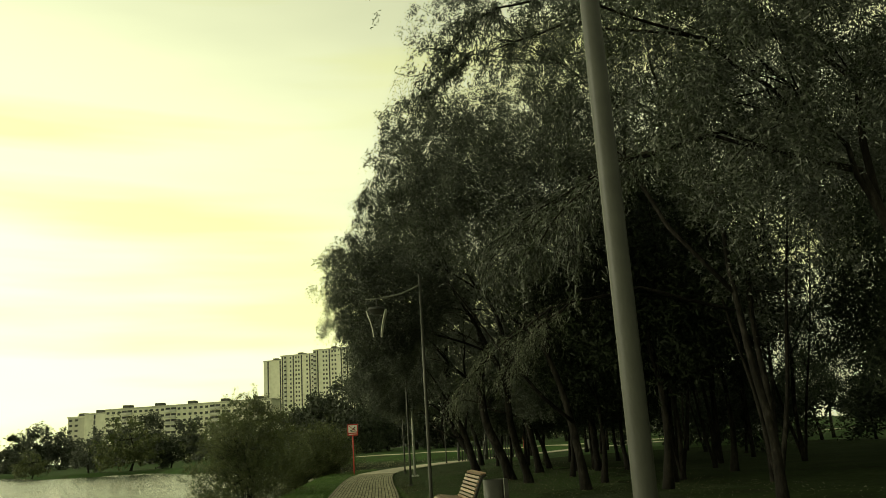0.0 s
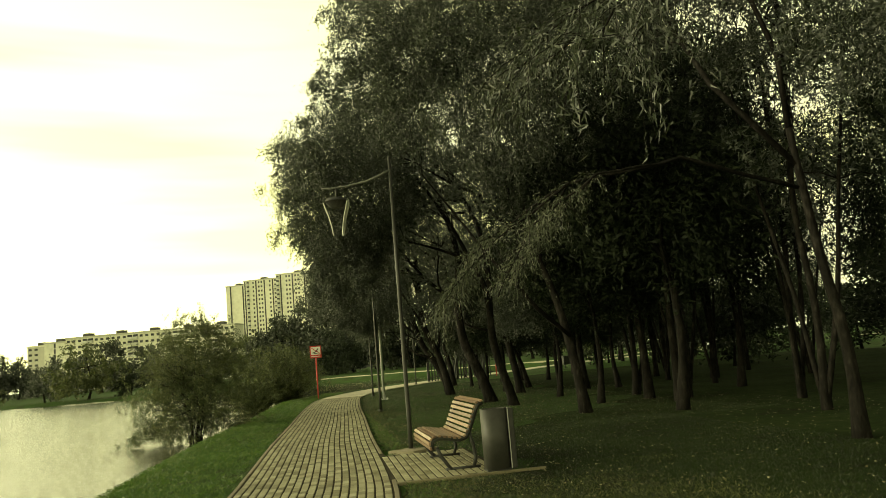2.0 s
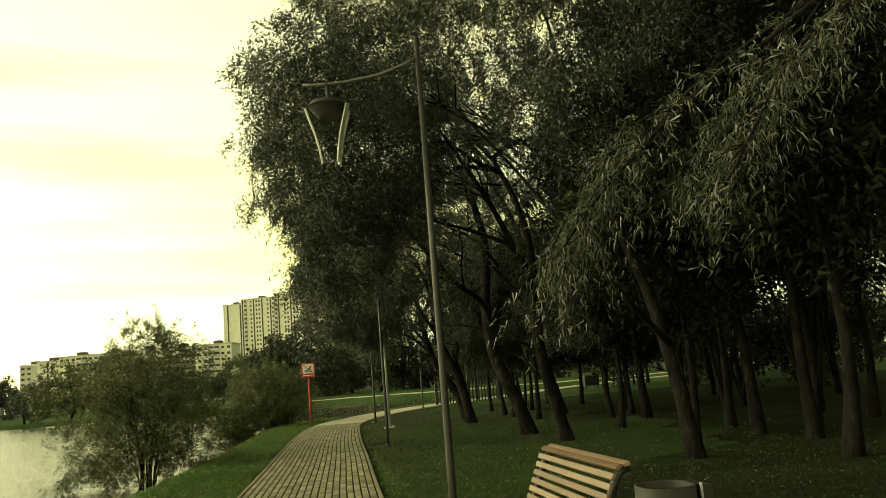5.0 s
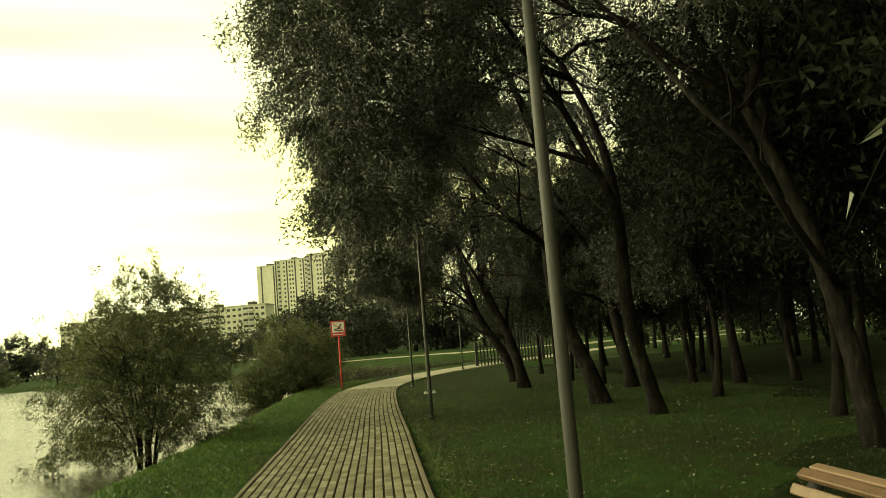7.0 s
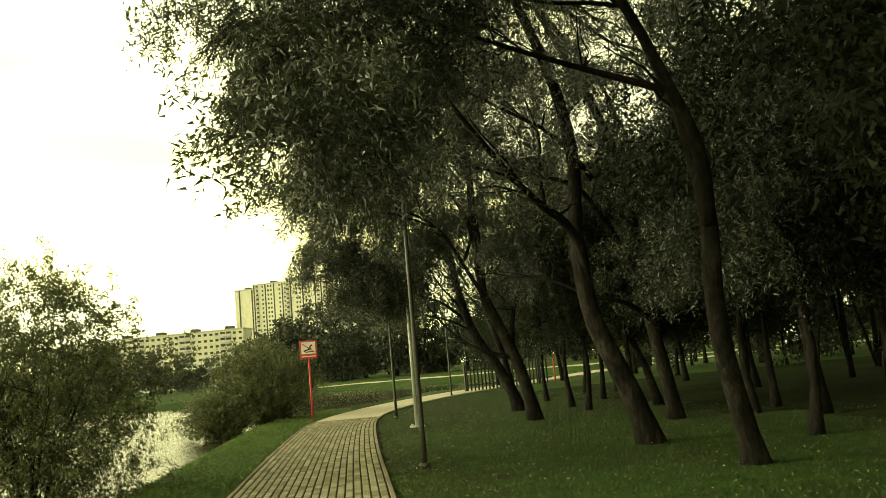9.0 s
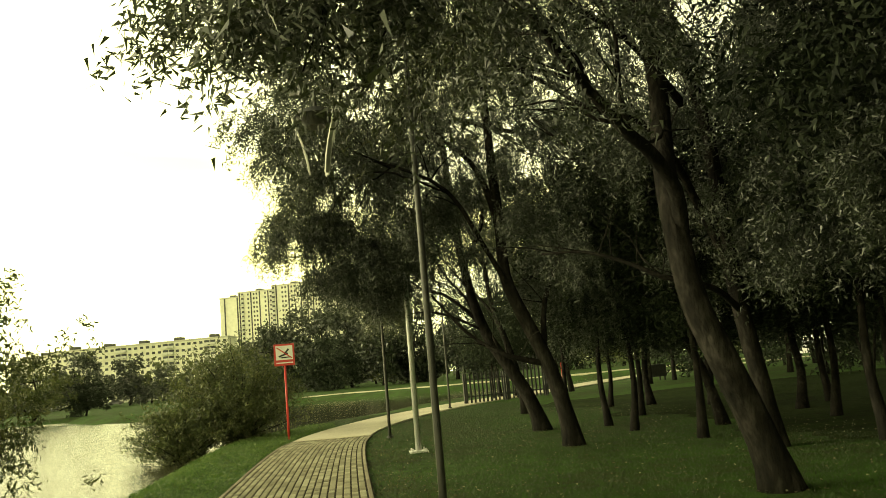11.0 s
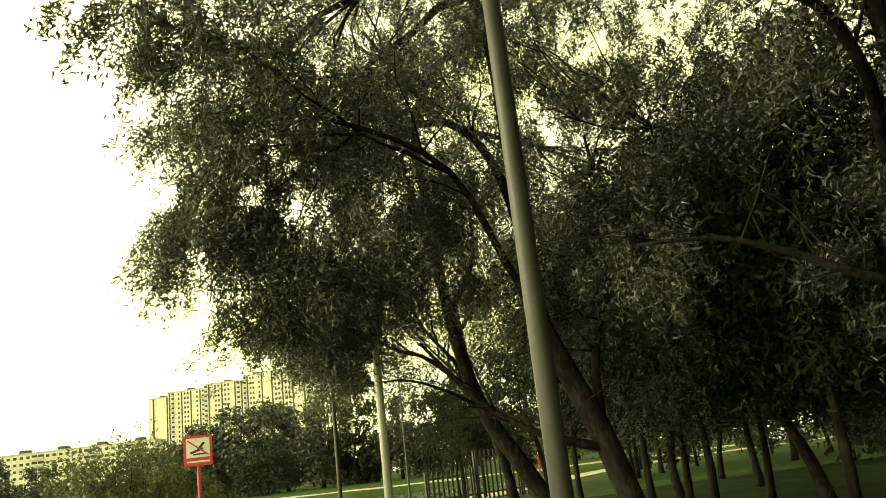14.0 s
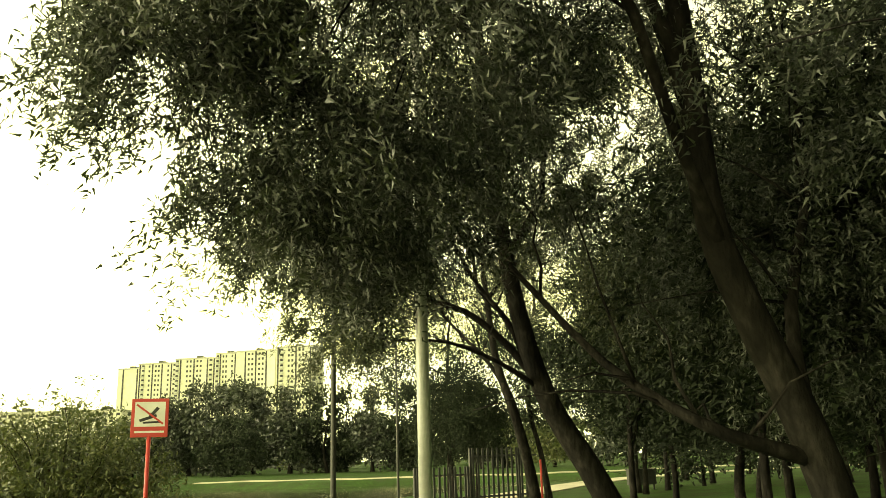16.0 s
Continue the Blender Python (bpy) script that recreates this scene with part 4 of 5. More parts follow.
for wxy in ((15.5, 6.0), (18.5, 14.5), (21.5, 22.0), (22.5, 16.0), (23.5, 27.5), (24.5, 33.0), (28.5, 37.0), (24.0, 45.0), (20.0, 9.0), (26.5, 21.0), (28.0, 30.0), (28.5, 42.0), (11.0, 5.0), (18.2, 36.5), (20.5, 49.5), (30, 36), (14.5, 2.0), (19, 3), (22, 62), (29, 66), (35, 62), (38, 70), (33, 74), (27.5, 55), (44, 66)):
    made = copy_thing(thick, pose(wxy[0], wxy[1], z_at(*wxy), 0, 0, rnd.uniform(0, 360)))
    made.scale = (rnd.uniform(1.0, 1.4), rnd.uniform(1.0, 1.4), rnd.uniform(0.9, 1.3))
# thinner trees where the lawn shows through
for wxy in ((16.9, 58.0), (19.2, 60.3), (17.4, 59.4), (24.1, 64.5), (25.8, 69.5), (23.0, 56.0), (28.0, 60.0), (31.0, 66.0), (33.5, 54.0), (29.0, 48.0), (9.6, 58.5), (12.8, 57.5)):
    s = rnd.uniform(0.8, 1.05)
    made = copy_thing(rnd.choice((deep_a, deep_b)), pose(wxy[0], wxy[1], z_at(*wxy), 0, 0, rnd.uniform(0, 360)))
    made.scale = (s, s, s)


# ---- shrubs on the bank ----
def shrub(name, x, y, height, spread, stems, twigs, label, seed, leaf=(0.105, 0.040), per_twig=12, flat=1.0, bare=0.14, wisps=0):
    rng, rnd = np.random.default_rng(seed), random.Random(seed)
    z0 = z_at(x, y)
    top = thing(name, pose(x, y, z0), label, "shrub")
    many, anchors = [], []
    for i in range(stems + wisps):
        a = rnd.uniform(0, 2 * math.pi)
        out = rnd.uniform(0.05, 1.0) ** 0.6 * spread
        h = 0.15 + height * math.sqrt(max(0.02, 1.0 - (out / (spread * 1.04)) ** 2)) * (rnd.uniform(0.80, 1.08) if i % 3 else rnd.uniform(0.15, 0.75))
        if i >= stems:                    # wisps that stand above the rest
            out *= 0.7
            h = height * rnd.uniform(0.98, 1.16)
        end = Vector((math.cos(a) * out, math.sin(a) * out * flat, h))
        line = bend((rnd.uniform(-0.25, 0.25), rnd.uniform(-0.25, 0.25), -0.1), end, sag=0.12 * h, wobble=0.05, steps=6, rng=rnd)
        many.append((line, [0.02 * (1 - 0.8 * k / 6) for k in range(7)]))
        for k in range(twigs):
            s = rnd.uniform(bare, 1.0)
            j = min(5, int(s * 6))
            p = line[j].lerp(line[j + 1], s * 6 - j if j < 5 else rnd.random())
            anchors.append(p + Vector((rnd.uniform(-1, 1), rnd.uniform(-1, 1), rnd.uniform(-0.5, 0.7))) * (0.30 if i < stems else 0.12))
    a = np.array([tuple(p) for p in anchors])
    s = rng.uniform(0, 1, (len(a), per_twig))
    dirv = rng.normal(size=(len(a), 3)) * 0.6 + np.array([0, 0, 0.35])
    along = a[:, None, :] + dirv[:, None, :] * (s * 0.33)[..., None] + rng.normal(size=(len(a), per_twig, 3)) * 0.05
    leaves = leaf_blades(along.reshape(-1, 3), (rng.normal(size=along.shape) + dirv[:, None, :]).reshape(-1, 3), leaf[0], leaf[1], rng)
    put("crown", loose("crown", leaves), SHRUB_LEAF, top)
    tagged(put("stem", tubes("stem", many, sides=5), BARK, top, "thin bare brown stems"), kind="stuff")
    return top


rnd = random.Random(37)
shore_stems = []
for k in range(20):
    a, out, h = rnd.uniform(0, 2 * math.pi), rnd.uniform(0.3, 1.2), rnd.uniform(1.4, 2.5)
    shore_stems.append(([(0.15 * math.cos(a), 0.15 * math.sin(a), -0.1), (0.3 * out * math.cos(a), 0.3 * out * math.sin(a), 0.35 * h), (0.7 * out * math.cos(a), 0.7 * out * math.sin(a), 0.75 * h), (out * math.cos(a), out * math.sin(a), h)], 0.022))
shore_shrub = tree("willow_shrub", -3.55, 29.4, [(0, 0, 0), (0.05, 0, 0.4), (0.1, 0, 0.9)], [0, 1, 2],
     [((0, 0.2, 2.2), (1.95, 1.8, 1.35), 1700), ((-0.8, 0.1, 1.25), (1.1, 1.1, 0.9), 480), ((0.85, 0.2, 1.25), (1.1, 1.1, 1.0), 520), ((0, -0.6, 1.1), (1.2, 0.9, 0.9), 380), ((0.1, 0.2, 3.15), (1.45, 1.3, 0.8), 640), ((-1.15, 0.1, 0.25), (0.9, 0.9, 0.5), 300), ((1.15, -0.1, 0.35), (0.8, 0.8, 0.45), 240), ((0.05, 0.2, 3.75), (0.85, 0.8, 0.5), 170)],
     SHRUB_LEAF, "rounded willow shrub leaning over the water's edge", "shrub", 31, leaf=(0.072, 0.023), per_twig=28, droop=0.12, r0=0.05, branchlets=8, clump=0.40, fill=0.60, extra=shore_stems)
for o in shore_shrub.children:
    if o.name.startswith("trunk"):
        o.name = "stem"
        tagged(o, kind="stuff")
shrub("bank_shrub", -1.35, 46.4, 3.0, 2.2, 64, 52, "dense yellowing shrub on the bank behind the sign", 32, flat=0.9)
shrub("bank_shrub", -2.75, 45.4, 1.7, 1.7, 40, 40, "low sprawling shrub dipping into the lake", 33)


# ---- far bank ----
def far_tree(x, y, h, w, seed, mat=DARK_LEAF):
    k = h / 10.0
    lobes = [((0, 0, 0.60 * h), (w * 0.40, w * 0.4, 0.38 * h), 150), ((-0.26 * w, 0, 0.36 * h), (w * 0.30, w * 0.3, 0.27 * h), 100), ((0.27 * w, 0.1 * w, 0.38 * h), (w * 0.30, w * 0.3, 0.28 * h), 100), ((0.05 * w, -0.12 * w, 0.17 * h), (w * 0.42, w * 0.36, 0.17 * h), 120)]
    return tree("park_tree", x, y, [(0, 0, 0), (0.05 * w, 0, 0.2 * h), (0, 0, 0.5 * h)], [0, 1, 2], lobes, mat, "leafy tree on the far side of the lake", "tree", seed, leaf=(0.42 * k, 0.28 * k), per_twig=11, droop=0.8 * k, r0=0.018 * h, branchlets=1, group="trees across the lake", bunch=0.22 * k, clump=0.55 * k)


far_a, far_b, far_c = far_tree(-29.5, 117.5, 8.5, 9, 41, SHRUB_LEAF), far_tree(4.0, 150, 10, 9, 42), far_tree(20, 160, 10, 8, 43, WILLOW)
rnd = random.Random(8)
spots = []
for i in range(36):                      # wood behind the far lawn
    a = -22 + 44 * i / 35 + rnd.uniform(-0.4, 0.4)
    d = rnd.uniform(205, 260)
    spots.append((d * math.sin(radians(a)), d * math.cos(radians(a)), rnd.uniform(0.9, 1.5)))
for i in range(14):                      # and round beyond the wood
    a = 22 + 75 * i / 13 + rnd.uniform(-0.8, 0.8)
    d = rnd.uniform(120, 190)
    spots.append((d * math.sin(radians(a)), d * math.cos(radians(a)), rnd.uniform(0.9, 1.4)))
for x, y, s in ((-36, 121, 0.6), (-24.5, 119, 0.45), (-46, 128, 0.55), (-60, 160, 0.8), (-75, 172, 0.9), (-7, 170, 1.5), (-2, 172, 1.8), (3, 166, 1.7), (8, 170, 1.8), (13, 160, 1.6), (18, 154, 1.5), (24, 150, 1.5), (30, 144, 1.5), (37, 138, 1.4), (-12, 186, 1.4), (45, 132, 1.4), (52, 124, 1.3)):
    spots.append((x, y, s))
for x, y, s in spots:
    made = copy_thing(rnd.choice((far_a, far_b, far_c, far_c)), pose(x, y, z_at(x, y), 0, 0, rnd.uniform(0, 360)))
    made.scale = (s * rnd.uniform(0.9, 1.3), s * rnd.uniform(0.9, 1.3), s)


# ---- street furniture ----
def lamp(x, y, height=4.9, lantern=True, label="slim grey park lamp post with a tulip lantern on an arm", head=True):
    top = thing("street_lamp", pose(x, y, z_at(x, y)), label, "street lamp", "lamps along the path")
    part_me = tubes("post", [([(0, 0, -0.15), (0, 0, 0.6), (0, 0, 2.5), (0, 0, height)], [0.039, 0.037, 0.033, 0.025])], sides=20)
    put("post", part_me, STEEL, top)
    bm = bmesh.new()
    bmesh.ops.create_cone(bm, cap_ends=True, segments=20, radius1=0.085, radius2=0.075, depth=0.04, matrix=Matrix.Translation((0, 0, 0.05)))
    part("base_collar", bm, STEEL, top)
    if not head:
        return top
    arm = [(0.0, 0, height - 0.22), (-0.15, 0, height - 0.30), (-0.4, 0, height - 0.40), (-0.75, 0, height - 0.47), (-1.0, 0, height - 0.495), (-1.16, 0, height - 0.49)]
    put("arm", tubes("arm", [(arm, [0.020, 0.020, 0.019, 0.018, 0.016, 0.012])], sides=10), ARM_STEEL, top)
    # lantern: a shallow cap and curved blades that draw together below
    z = height - 0.735
    cx = -0.92
    lan = put("lantern", tubes("lantern", [([(cx, 0, z + 0.05), (cx, 0, z + 0.255)], [0.020, 0.018])], sides=10), STEEL, top)
    bm = bmesh.new()
    bmesh.ops.create_cone(bm, cap_ends=True, segments=28, radius1=0.205, radius2=0.17, depth=0.05, matrix=Matrix.Translation((cx, 0, z + 0.035)))
    bmesh.ops.create_cone(bm, cap_ends=True, segments=28, radius1=0.10, radius2=0.19, depth=0.10, matrix=Matrix.Translation((cx, 0, z - 0.042)))
    part("cap", bm, STEEL, lan)
    for turn in (180, 28, -38):
        a = radians(turn)
        prof = [(0.225, 0.0), (0.195, -0.10), (0.145, -0.25), (0.110, -0.40), (0.088, -0.555)]
        verts, faces = [], []
        for r, h in prof:
            for w, t in ((-0.028, 0.008), (0.028, 0.008), (0.028, -0.008), (-0.028, -0.008)):
                rr = r + t
                verts.append((cx + rr * math.cos(a) - w * math.sin(a), rr * math.sin(a) + w * math.cos(a), z + h))
        for i in range(len(prof) - 1):
            for c in range(4):
                c2 = (c + 1) % 4
                faces.append((4 * i + c, 4 * i + c2, 4 * i + 4 + c2, 4 * i + 4 + c))
        faces += [(3, 2, 1, 0), (16, 17, 18, 19)]
        put("blade", raw("blade", verts, faces), LAMP_WHITE, lan)
    return top


for lx, ly in ((0.845, 2.34), (1.6, 16.63), (2.06, 28.42), (2.66, 40.18), (6.05, 51.76), (-47, 282), (-39, 300), (-58, 286)):
    made = lamp(lx, ly, 4.68 if ly == 28.42 else 4.9)
    if ly == 16.63:                     # this one stands in a splash of pale concrete
        ring = [(0.2 * (1 + 0.3 * math.sin(5 * a) + 0.2 * math.sin(3 * a + 1)) * math.cos(a) * 1.3, 0.2 * (1 + 0.3 * math.sin(4 * a + 2)) * math.sin(a)) for a in [2 * math.pi * k / 24 for k in range(24)]]
        put("concrete_footing", raw("concrete_footing", [(x * 1.25, y * 1.25, -0.1) for x, y in ring] + [(x * 1.15, y * 1.15, 0.055) for x, y in ring] + [(0, 0, 0.075)], [(k, (k + 1) % 24, 24 + (k + 1) % 24, 24 + k) for k in range(24)] + [(24 + k, 24 + (k + 1) % 24, 48) for k in range(24)]), KERB, made, "rough pale concrete footing")

pole = thing("metal_pole", pose(2.82, 36.18, z_at(2.82, 36.18)), "bare galvanised steel pole on a bolted base plate", "pole")
put("shaft", tubes("shaft", [([(0, 0, 0.0), (0, 0, 3), (0, 0, 6.4)], [0.058, 0.05, 0.042])], sides=18), GALVANISED, pole)
bm = bmesh.new()
box(bm, (-0.17, -0.17, 0.0), (0.17, 0.17, 0.035), 0.006)
part("base_plate", bm, GALVANISED, pole)
for sx in (-0.12, 0.12):
    for sy in (-0.12, 0.12):
        bm = bmesh.new()
        bmesh.ops.create_cone(bm, cap_ends=True, segments=6, radius1=0.018, radius2=0.018, depth=0.05, matrix=Matrix.Translation((sx, sy, 0.055)))
        part("bolt", bm, GALVANISED, pole)

# bench beside the lamp, its seat towards the lake
BX, BY0, BY1 = 2.24, 13.9, 15.55
bench = thing("park_bench", pose(BX, (BY0 + BY1) / 2, 0.0), "contoured park bench of warm brown wooden slats on dark steel frames", "bench")
half = (BY1 - BY0) / 2
profile = [(0.02, 0.845), (-0.035, 0.83), (-0.075, 0.775), (-0.10, 0.715), (-0.125, 0.655), (-0.15, 0.595), (-0.175, 0.535), (-0.20, 0.475), (-0.235, 0.425), (-0.30, 0.405), (-0.365, 0.41), (-0.43, 0.422), (-0.495, 0.435), (-0.56, 0.445), (-0.625, 0.44), (-0.675, 0.415), (-0.695, 0.36), (-0.685, 0.30)]
for i, (px, pz) in enumerate(profile):
    qx, qz = profile[min(i + 1, len(profile) - 1)]
    ox, oz = profile[max(i - 1, 0)]
    a = math.atan2(qz - oz, qx - ox)
    bm = bmesh.new()
    box(bm, (-0.0215, -half, -0.013), (0.0215, half, 0.013), 0.005)
    part("slat", bm, WOOD, bench, at=Matrix.Translation((px, 0, pz)) @ Matrix.Rotation(-a, 4, "Y"))
for sy in (-half + 0.06, half - 0.06):
    under = [(px + 0.028, sy, pz - 0.026) for px, pz in profile]
    leg = [(-0.60, sy, 0.30), (-0.55, sy, 0.18), (-0.47, sy, 0.06), (-0.42, sy, 0.0)]
    back = [(-0.17, sy, 0.45), (-0.12, sy, 0.3), (-0.10, sy, 0.12), (-0.14, sy, 0.0)]
    put("side_frame", tubes("side_frame", [(under, [0.030] * len(under)), (leg, [0.024] * 4), (back, [0.024] * 4), ([(-0.50, sy, 0.012), (-0.05, sy, 0.012)], [0.022] * 2)], sides=8), DARK_STEEL, bench)

# litter bin
bin_top = thing("litter_bin", pose(2.32, 13.52, 0.0), "round-cornered grey steel litter bin with a dark liner", "litter bin")
bm = bmesh.new()
ring = []
for k in range(28):
    a = 2 * math.pi * k / 28
    ring.append((0.155 * math.copysign(abs(math.cos(a)) ** 0.7, math.cos(a)), 0.16 * math.copysign(abs(math.sin(a)) ** 0.6, math.sin(a))))
verts = [(x, y, z) for z in (0.03, 0.76) for x, y in ring] + [(x * 0.93, y * 0.93, z) for z in (0.76, 0.55) for x, y in ring]
faces = []
for lev in range(3):
    for k in range(28):
        k2 = (k + 1) % 28
        faces.append((lev * 28 + k, lev * 28 + k2, lev * 28 + 28 + k2, lev * 28 + 28 + k))
faces.append(tuple(range(28))[::-1])
put("body", raw("body", verts, faces, True), BIN_STEEL, bin_top)
put("liner", raw("liner", [(x * 0.9, y * 0.9, z) for z in (0.56, 0.72) for x, y in ring], [(k, (k + 1) % 28, 28 + (k + 1) % 28, 28 + k) for k in range(28)] + [tuple(range(28))]), DARK_STEEL, bin_top, "dark liner")
bm = bmesh.new()
box(bm, (0.163, -0.12, 0.02), (0.235, 0.13, 0.755), 0.012)
part("side_box", bm, DARK_STEEL, bin_top, "dark side box")
bm = bmesh.new()
box(bm, (0.154, -0.135, 0.03), (0.163, -0.118, 0.77))
part("seam", bm, GALVANISED, bin_top)
bm = bmesh.new()
box(bm, (-0.15, -0.13, 0.0), (0.16, 0.13, 0.03), 0.004)
part("foot_plate", bm, DARK_STEEL, bin_top)

# sign by the water
sign = thing("warning_sign", pose(0.24, 43.4, z_at(0.24, 43.4)), "red-framed white no-swimming sign on a red post", "sign")
put("post", tubes("post", [([(0, 0, -0.2), (0, 0, 2.0)], [0.032, 0.032])], sides=12), RED, sign)
bm = bmesh.new()
box(bm, (-0.275, -0.03, 1.97), (0.275, 0.0, 2.56), 0.006)
part("board", bm, RED, sign)
face_y = -0.034
bm = bmesh.new()
box(bm, (-0.225, face_y, 2.13), (0.225, -0.029, 2.51))
face = part("sign_face", bm, WHITE, sign)
bm = bmesh.new()
box(bm, (-0.22, face_y, 2.035), (0.22, -0.029, 2.065))
part("text_bar", bm, WHITE, sign, "white bar of small print")


def flat_bar(name, x0, z0, x1, z1, w, mat, y):
    d = Vector((x1 - x0, 0, z1 - z0))
    s = Vector((-d.z, 0, d.x)).normalized() * w / 2
    p = [Vector((x0, y, z0)) - s, Vector((x1, y, z1)) - s, Vector((x1, y, z1)) + s, Vector((x0, y, z0)) + s]
    v = p + [q + Vector((0, 0.004, 0)) for q in p]
    put(name, raw(name, v, [(0, 1, 2, 3), (7, 6, 5, 4), (0, 4, 5, 1), (1, 5, 6, 2), (2, 6, 7, 3), (3, 7, 4, 0)]), mat, face)


flat_bar("pictogram_stroke", -0.15, 2.22, 0.10, 2.30, 0.045, BLACK, face_y - 0.004)
flat_bar("pictogram_stroke", 0.0, 2.28, 0.12, 2.42, 0.05, BLACK, face_y - 0.004)
flat_bar("pictogram_wave", -0.10, 2.19, 0.17, 2.20, 0.03, BLACK, face_y - 0.004)
flat_bar("prohibition_bar", -0.20, 2.47, 0.20, 2.17, 0.028, RED, face_y - 0.009)

# slatted fence round the yard past the bend
def fence(x0, y0, x1, y1, height, label):
    L = math.hypot(x1 - x0, y1 - y0)
    top = thing("slatted_fence", pose(x0, y0, z_at(x0, y0), 0, 0, math.degrees(math.atan2(y1 - y0, x1 - x0))), label, "fence")
    n_slats = int(L / 0.2)
    bm = bmesh.new()
    box(bm, (-0.04, -0.012, 0.04), (0.04, 0.012, height), 0.003)
    first = part("slat", bm, DARK_STEEL, top, at=Matrix.Translation((0.05, 0, 0)))
    for i in range(1, n_slats):
        put("slat", first.data, None, top, at=Matrix.Translation((0.05 + i * 0.2, 0, 0)))
    for z in (0.3, height - 0.25):
        bm = bmesh.new()
        box(bm, (0, 0.015, z - 0.03), (L, 0.05, z + 0.03))
        part("rail", bm, DARK_STEEL, top)
    for i in range(int(L / 2) + 1):
        bm = bmesh.new()
        box(bm, (-0.04, 0.05, -0.1), (0.04, 0.13, height), 0.004)
        part("post", bm, DARK_STEEL, top, at=Matrix.Translation((min(L, i * 2.0), 0, 0)))
    return top


fence(7.2, 54.4, 9.2, 55.1, 1.25, "dark slatted fence round a small yard")
fence(9.2, 55.1, 11.8, 56.0, 1.8, "taller dark slatted fence round a small yard")
tagged(put("marker_post", tubes("marker_post", [([(0, 0, -0.1), (0, 0, 1.35)], [0.035, 0.035])], sides=10), RED, at=Matrix.Translation((12.0, 56.2, 0))), "thin red marker post at the fence's end", "post")


# waste container on the lawn beyond the trees
cont = thing("waste_container", pose(18.7, 61.5, z_at(18.7, 61.5), 0, 0, 12), "dark steel waste container on short legs", "waste container")
bm = bmesh.new()
box(bm, (-0.55, -0.3, 0.22), (0.55, 0.3, 0.82), 0.02)
part("body", bm, DARK_STEEL, cont)
bm = bmesh.new()
box(bm, (-0.58, -0.33, 0.82), (0.58, 0.33, 0.87), 0.01)
part("lid", bm, DARK_STEEL, cont)
for sx in (-0.45, 0.45):
    for sy in (-0.22, 0.22):
        bm = bmesh.new()
        box(bm, (sx - 0.03, sy - 0.03, 0.0), (sx + 0.03, sy + 0.03, 0.22))
        part("leg", bm, DARK_STEEL, cont)

# road and parked cars past the far lawn
bm = bmesh.new()
box(bm, (-170, 293, -0.1), (170, 299, 0.03))
tagged(part("road", bm, ASPHALT), "grey road beyond the far lawn", "road", kind="structure")


def car(x, y, turn):
    top = thing("parked_car", pose(x, y, 0.03, 0, 0, turn), "parked car with plain bright paintwork", "car", "parked cars")
    prof = [(-2.1, 0.3), (-2.1, 0.75), (-1.9, 0.95), (-1.35, 1.0), (-0.75, 1.42), (0.75, 1.45), (1.5, 1.0), (2.05, 0.9), (2.15, 0.6), (2.1, 0.3)]
    v = [(px, sy, pz) for sy in (-0.82, 0.82) for px, pz in prof]
    k = len(prof)
    put("body", raw("body", v, [tuple(range(k)), tuple(range(2 * k - 1, k - 1, -1))] + [(i, k + i, k + (i + 1) % k, (i + 1) % k) for i in range(k)]), CAR_PAINT, top)
    for sy in (-0.825, 0.825):
        put("side_window", raw("side_window", [(-1.2, sy, 1.02), (1.3, sy, 1.02), (0.7, sy, 1.38), (-0.7, sy, 1.36)], [(0, 1, 2, 3)]), PANE_SINGLE, top)
        for wx2 in (-1.35, 1.35):
            bm = bmesh.new()
            bmesh.ops.create_cone(bm, cap_ends=True, segments=14, radius1=0.31, radius2=0.31, depth=0.2, matrix=Matrix.Translation((wx2, sy * 0.93, 0.31)) @ Matrix.Rotation(radians(90), 4, "X"))
            part("wheel", bm, RUBBER, top)
    return top


first_car = car(-44, 290.5, 2)
rnd = random.Random(71)
for cx in (-92, -86, -79, -66, -60, -52, -38, -30, -12, -5, 3, 10, 19, 26):
    copy_thing(first_car, pose(cx, 290.5 + rnd.uniform(-0.4, 0.4), 0.03, 0, 0, rnd.uniform(-3, 3)))
copy_thing(first_car, pose(44, 85, z_at(44, 85), 0, 0, 20))

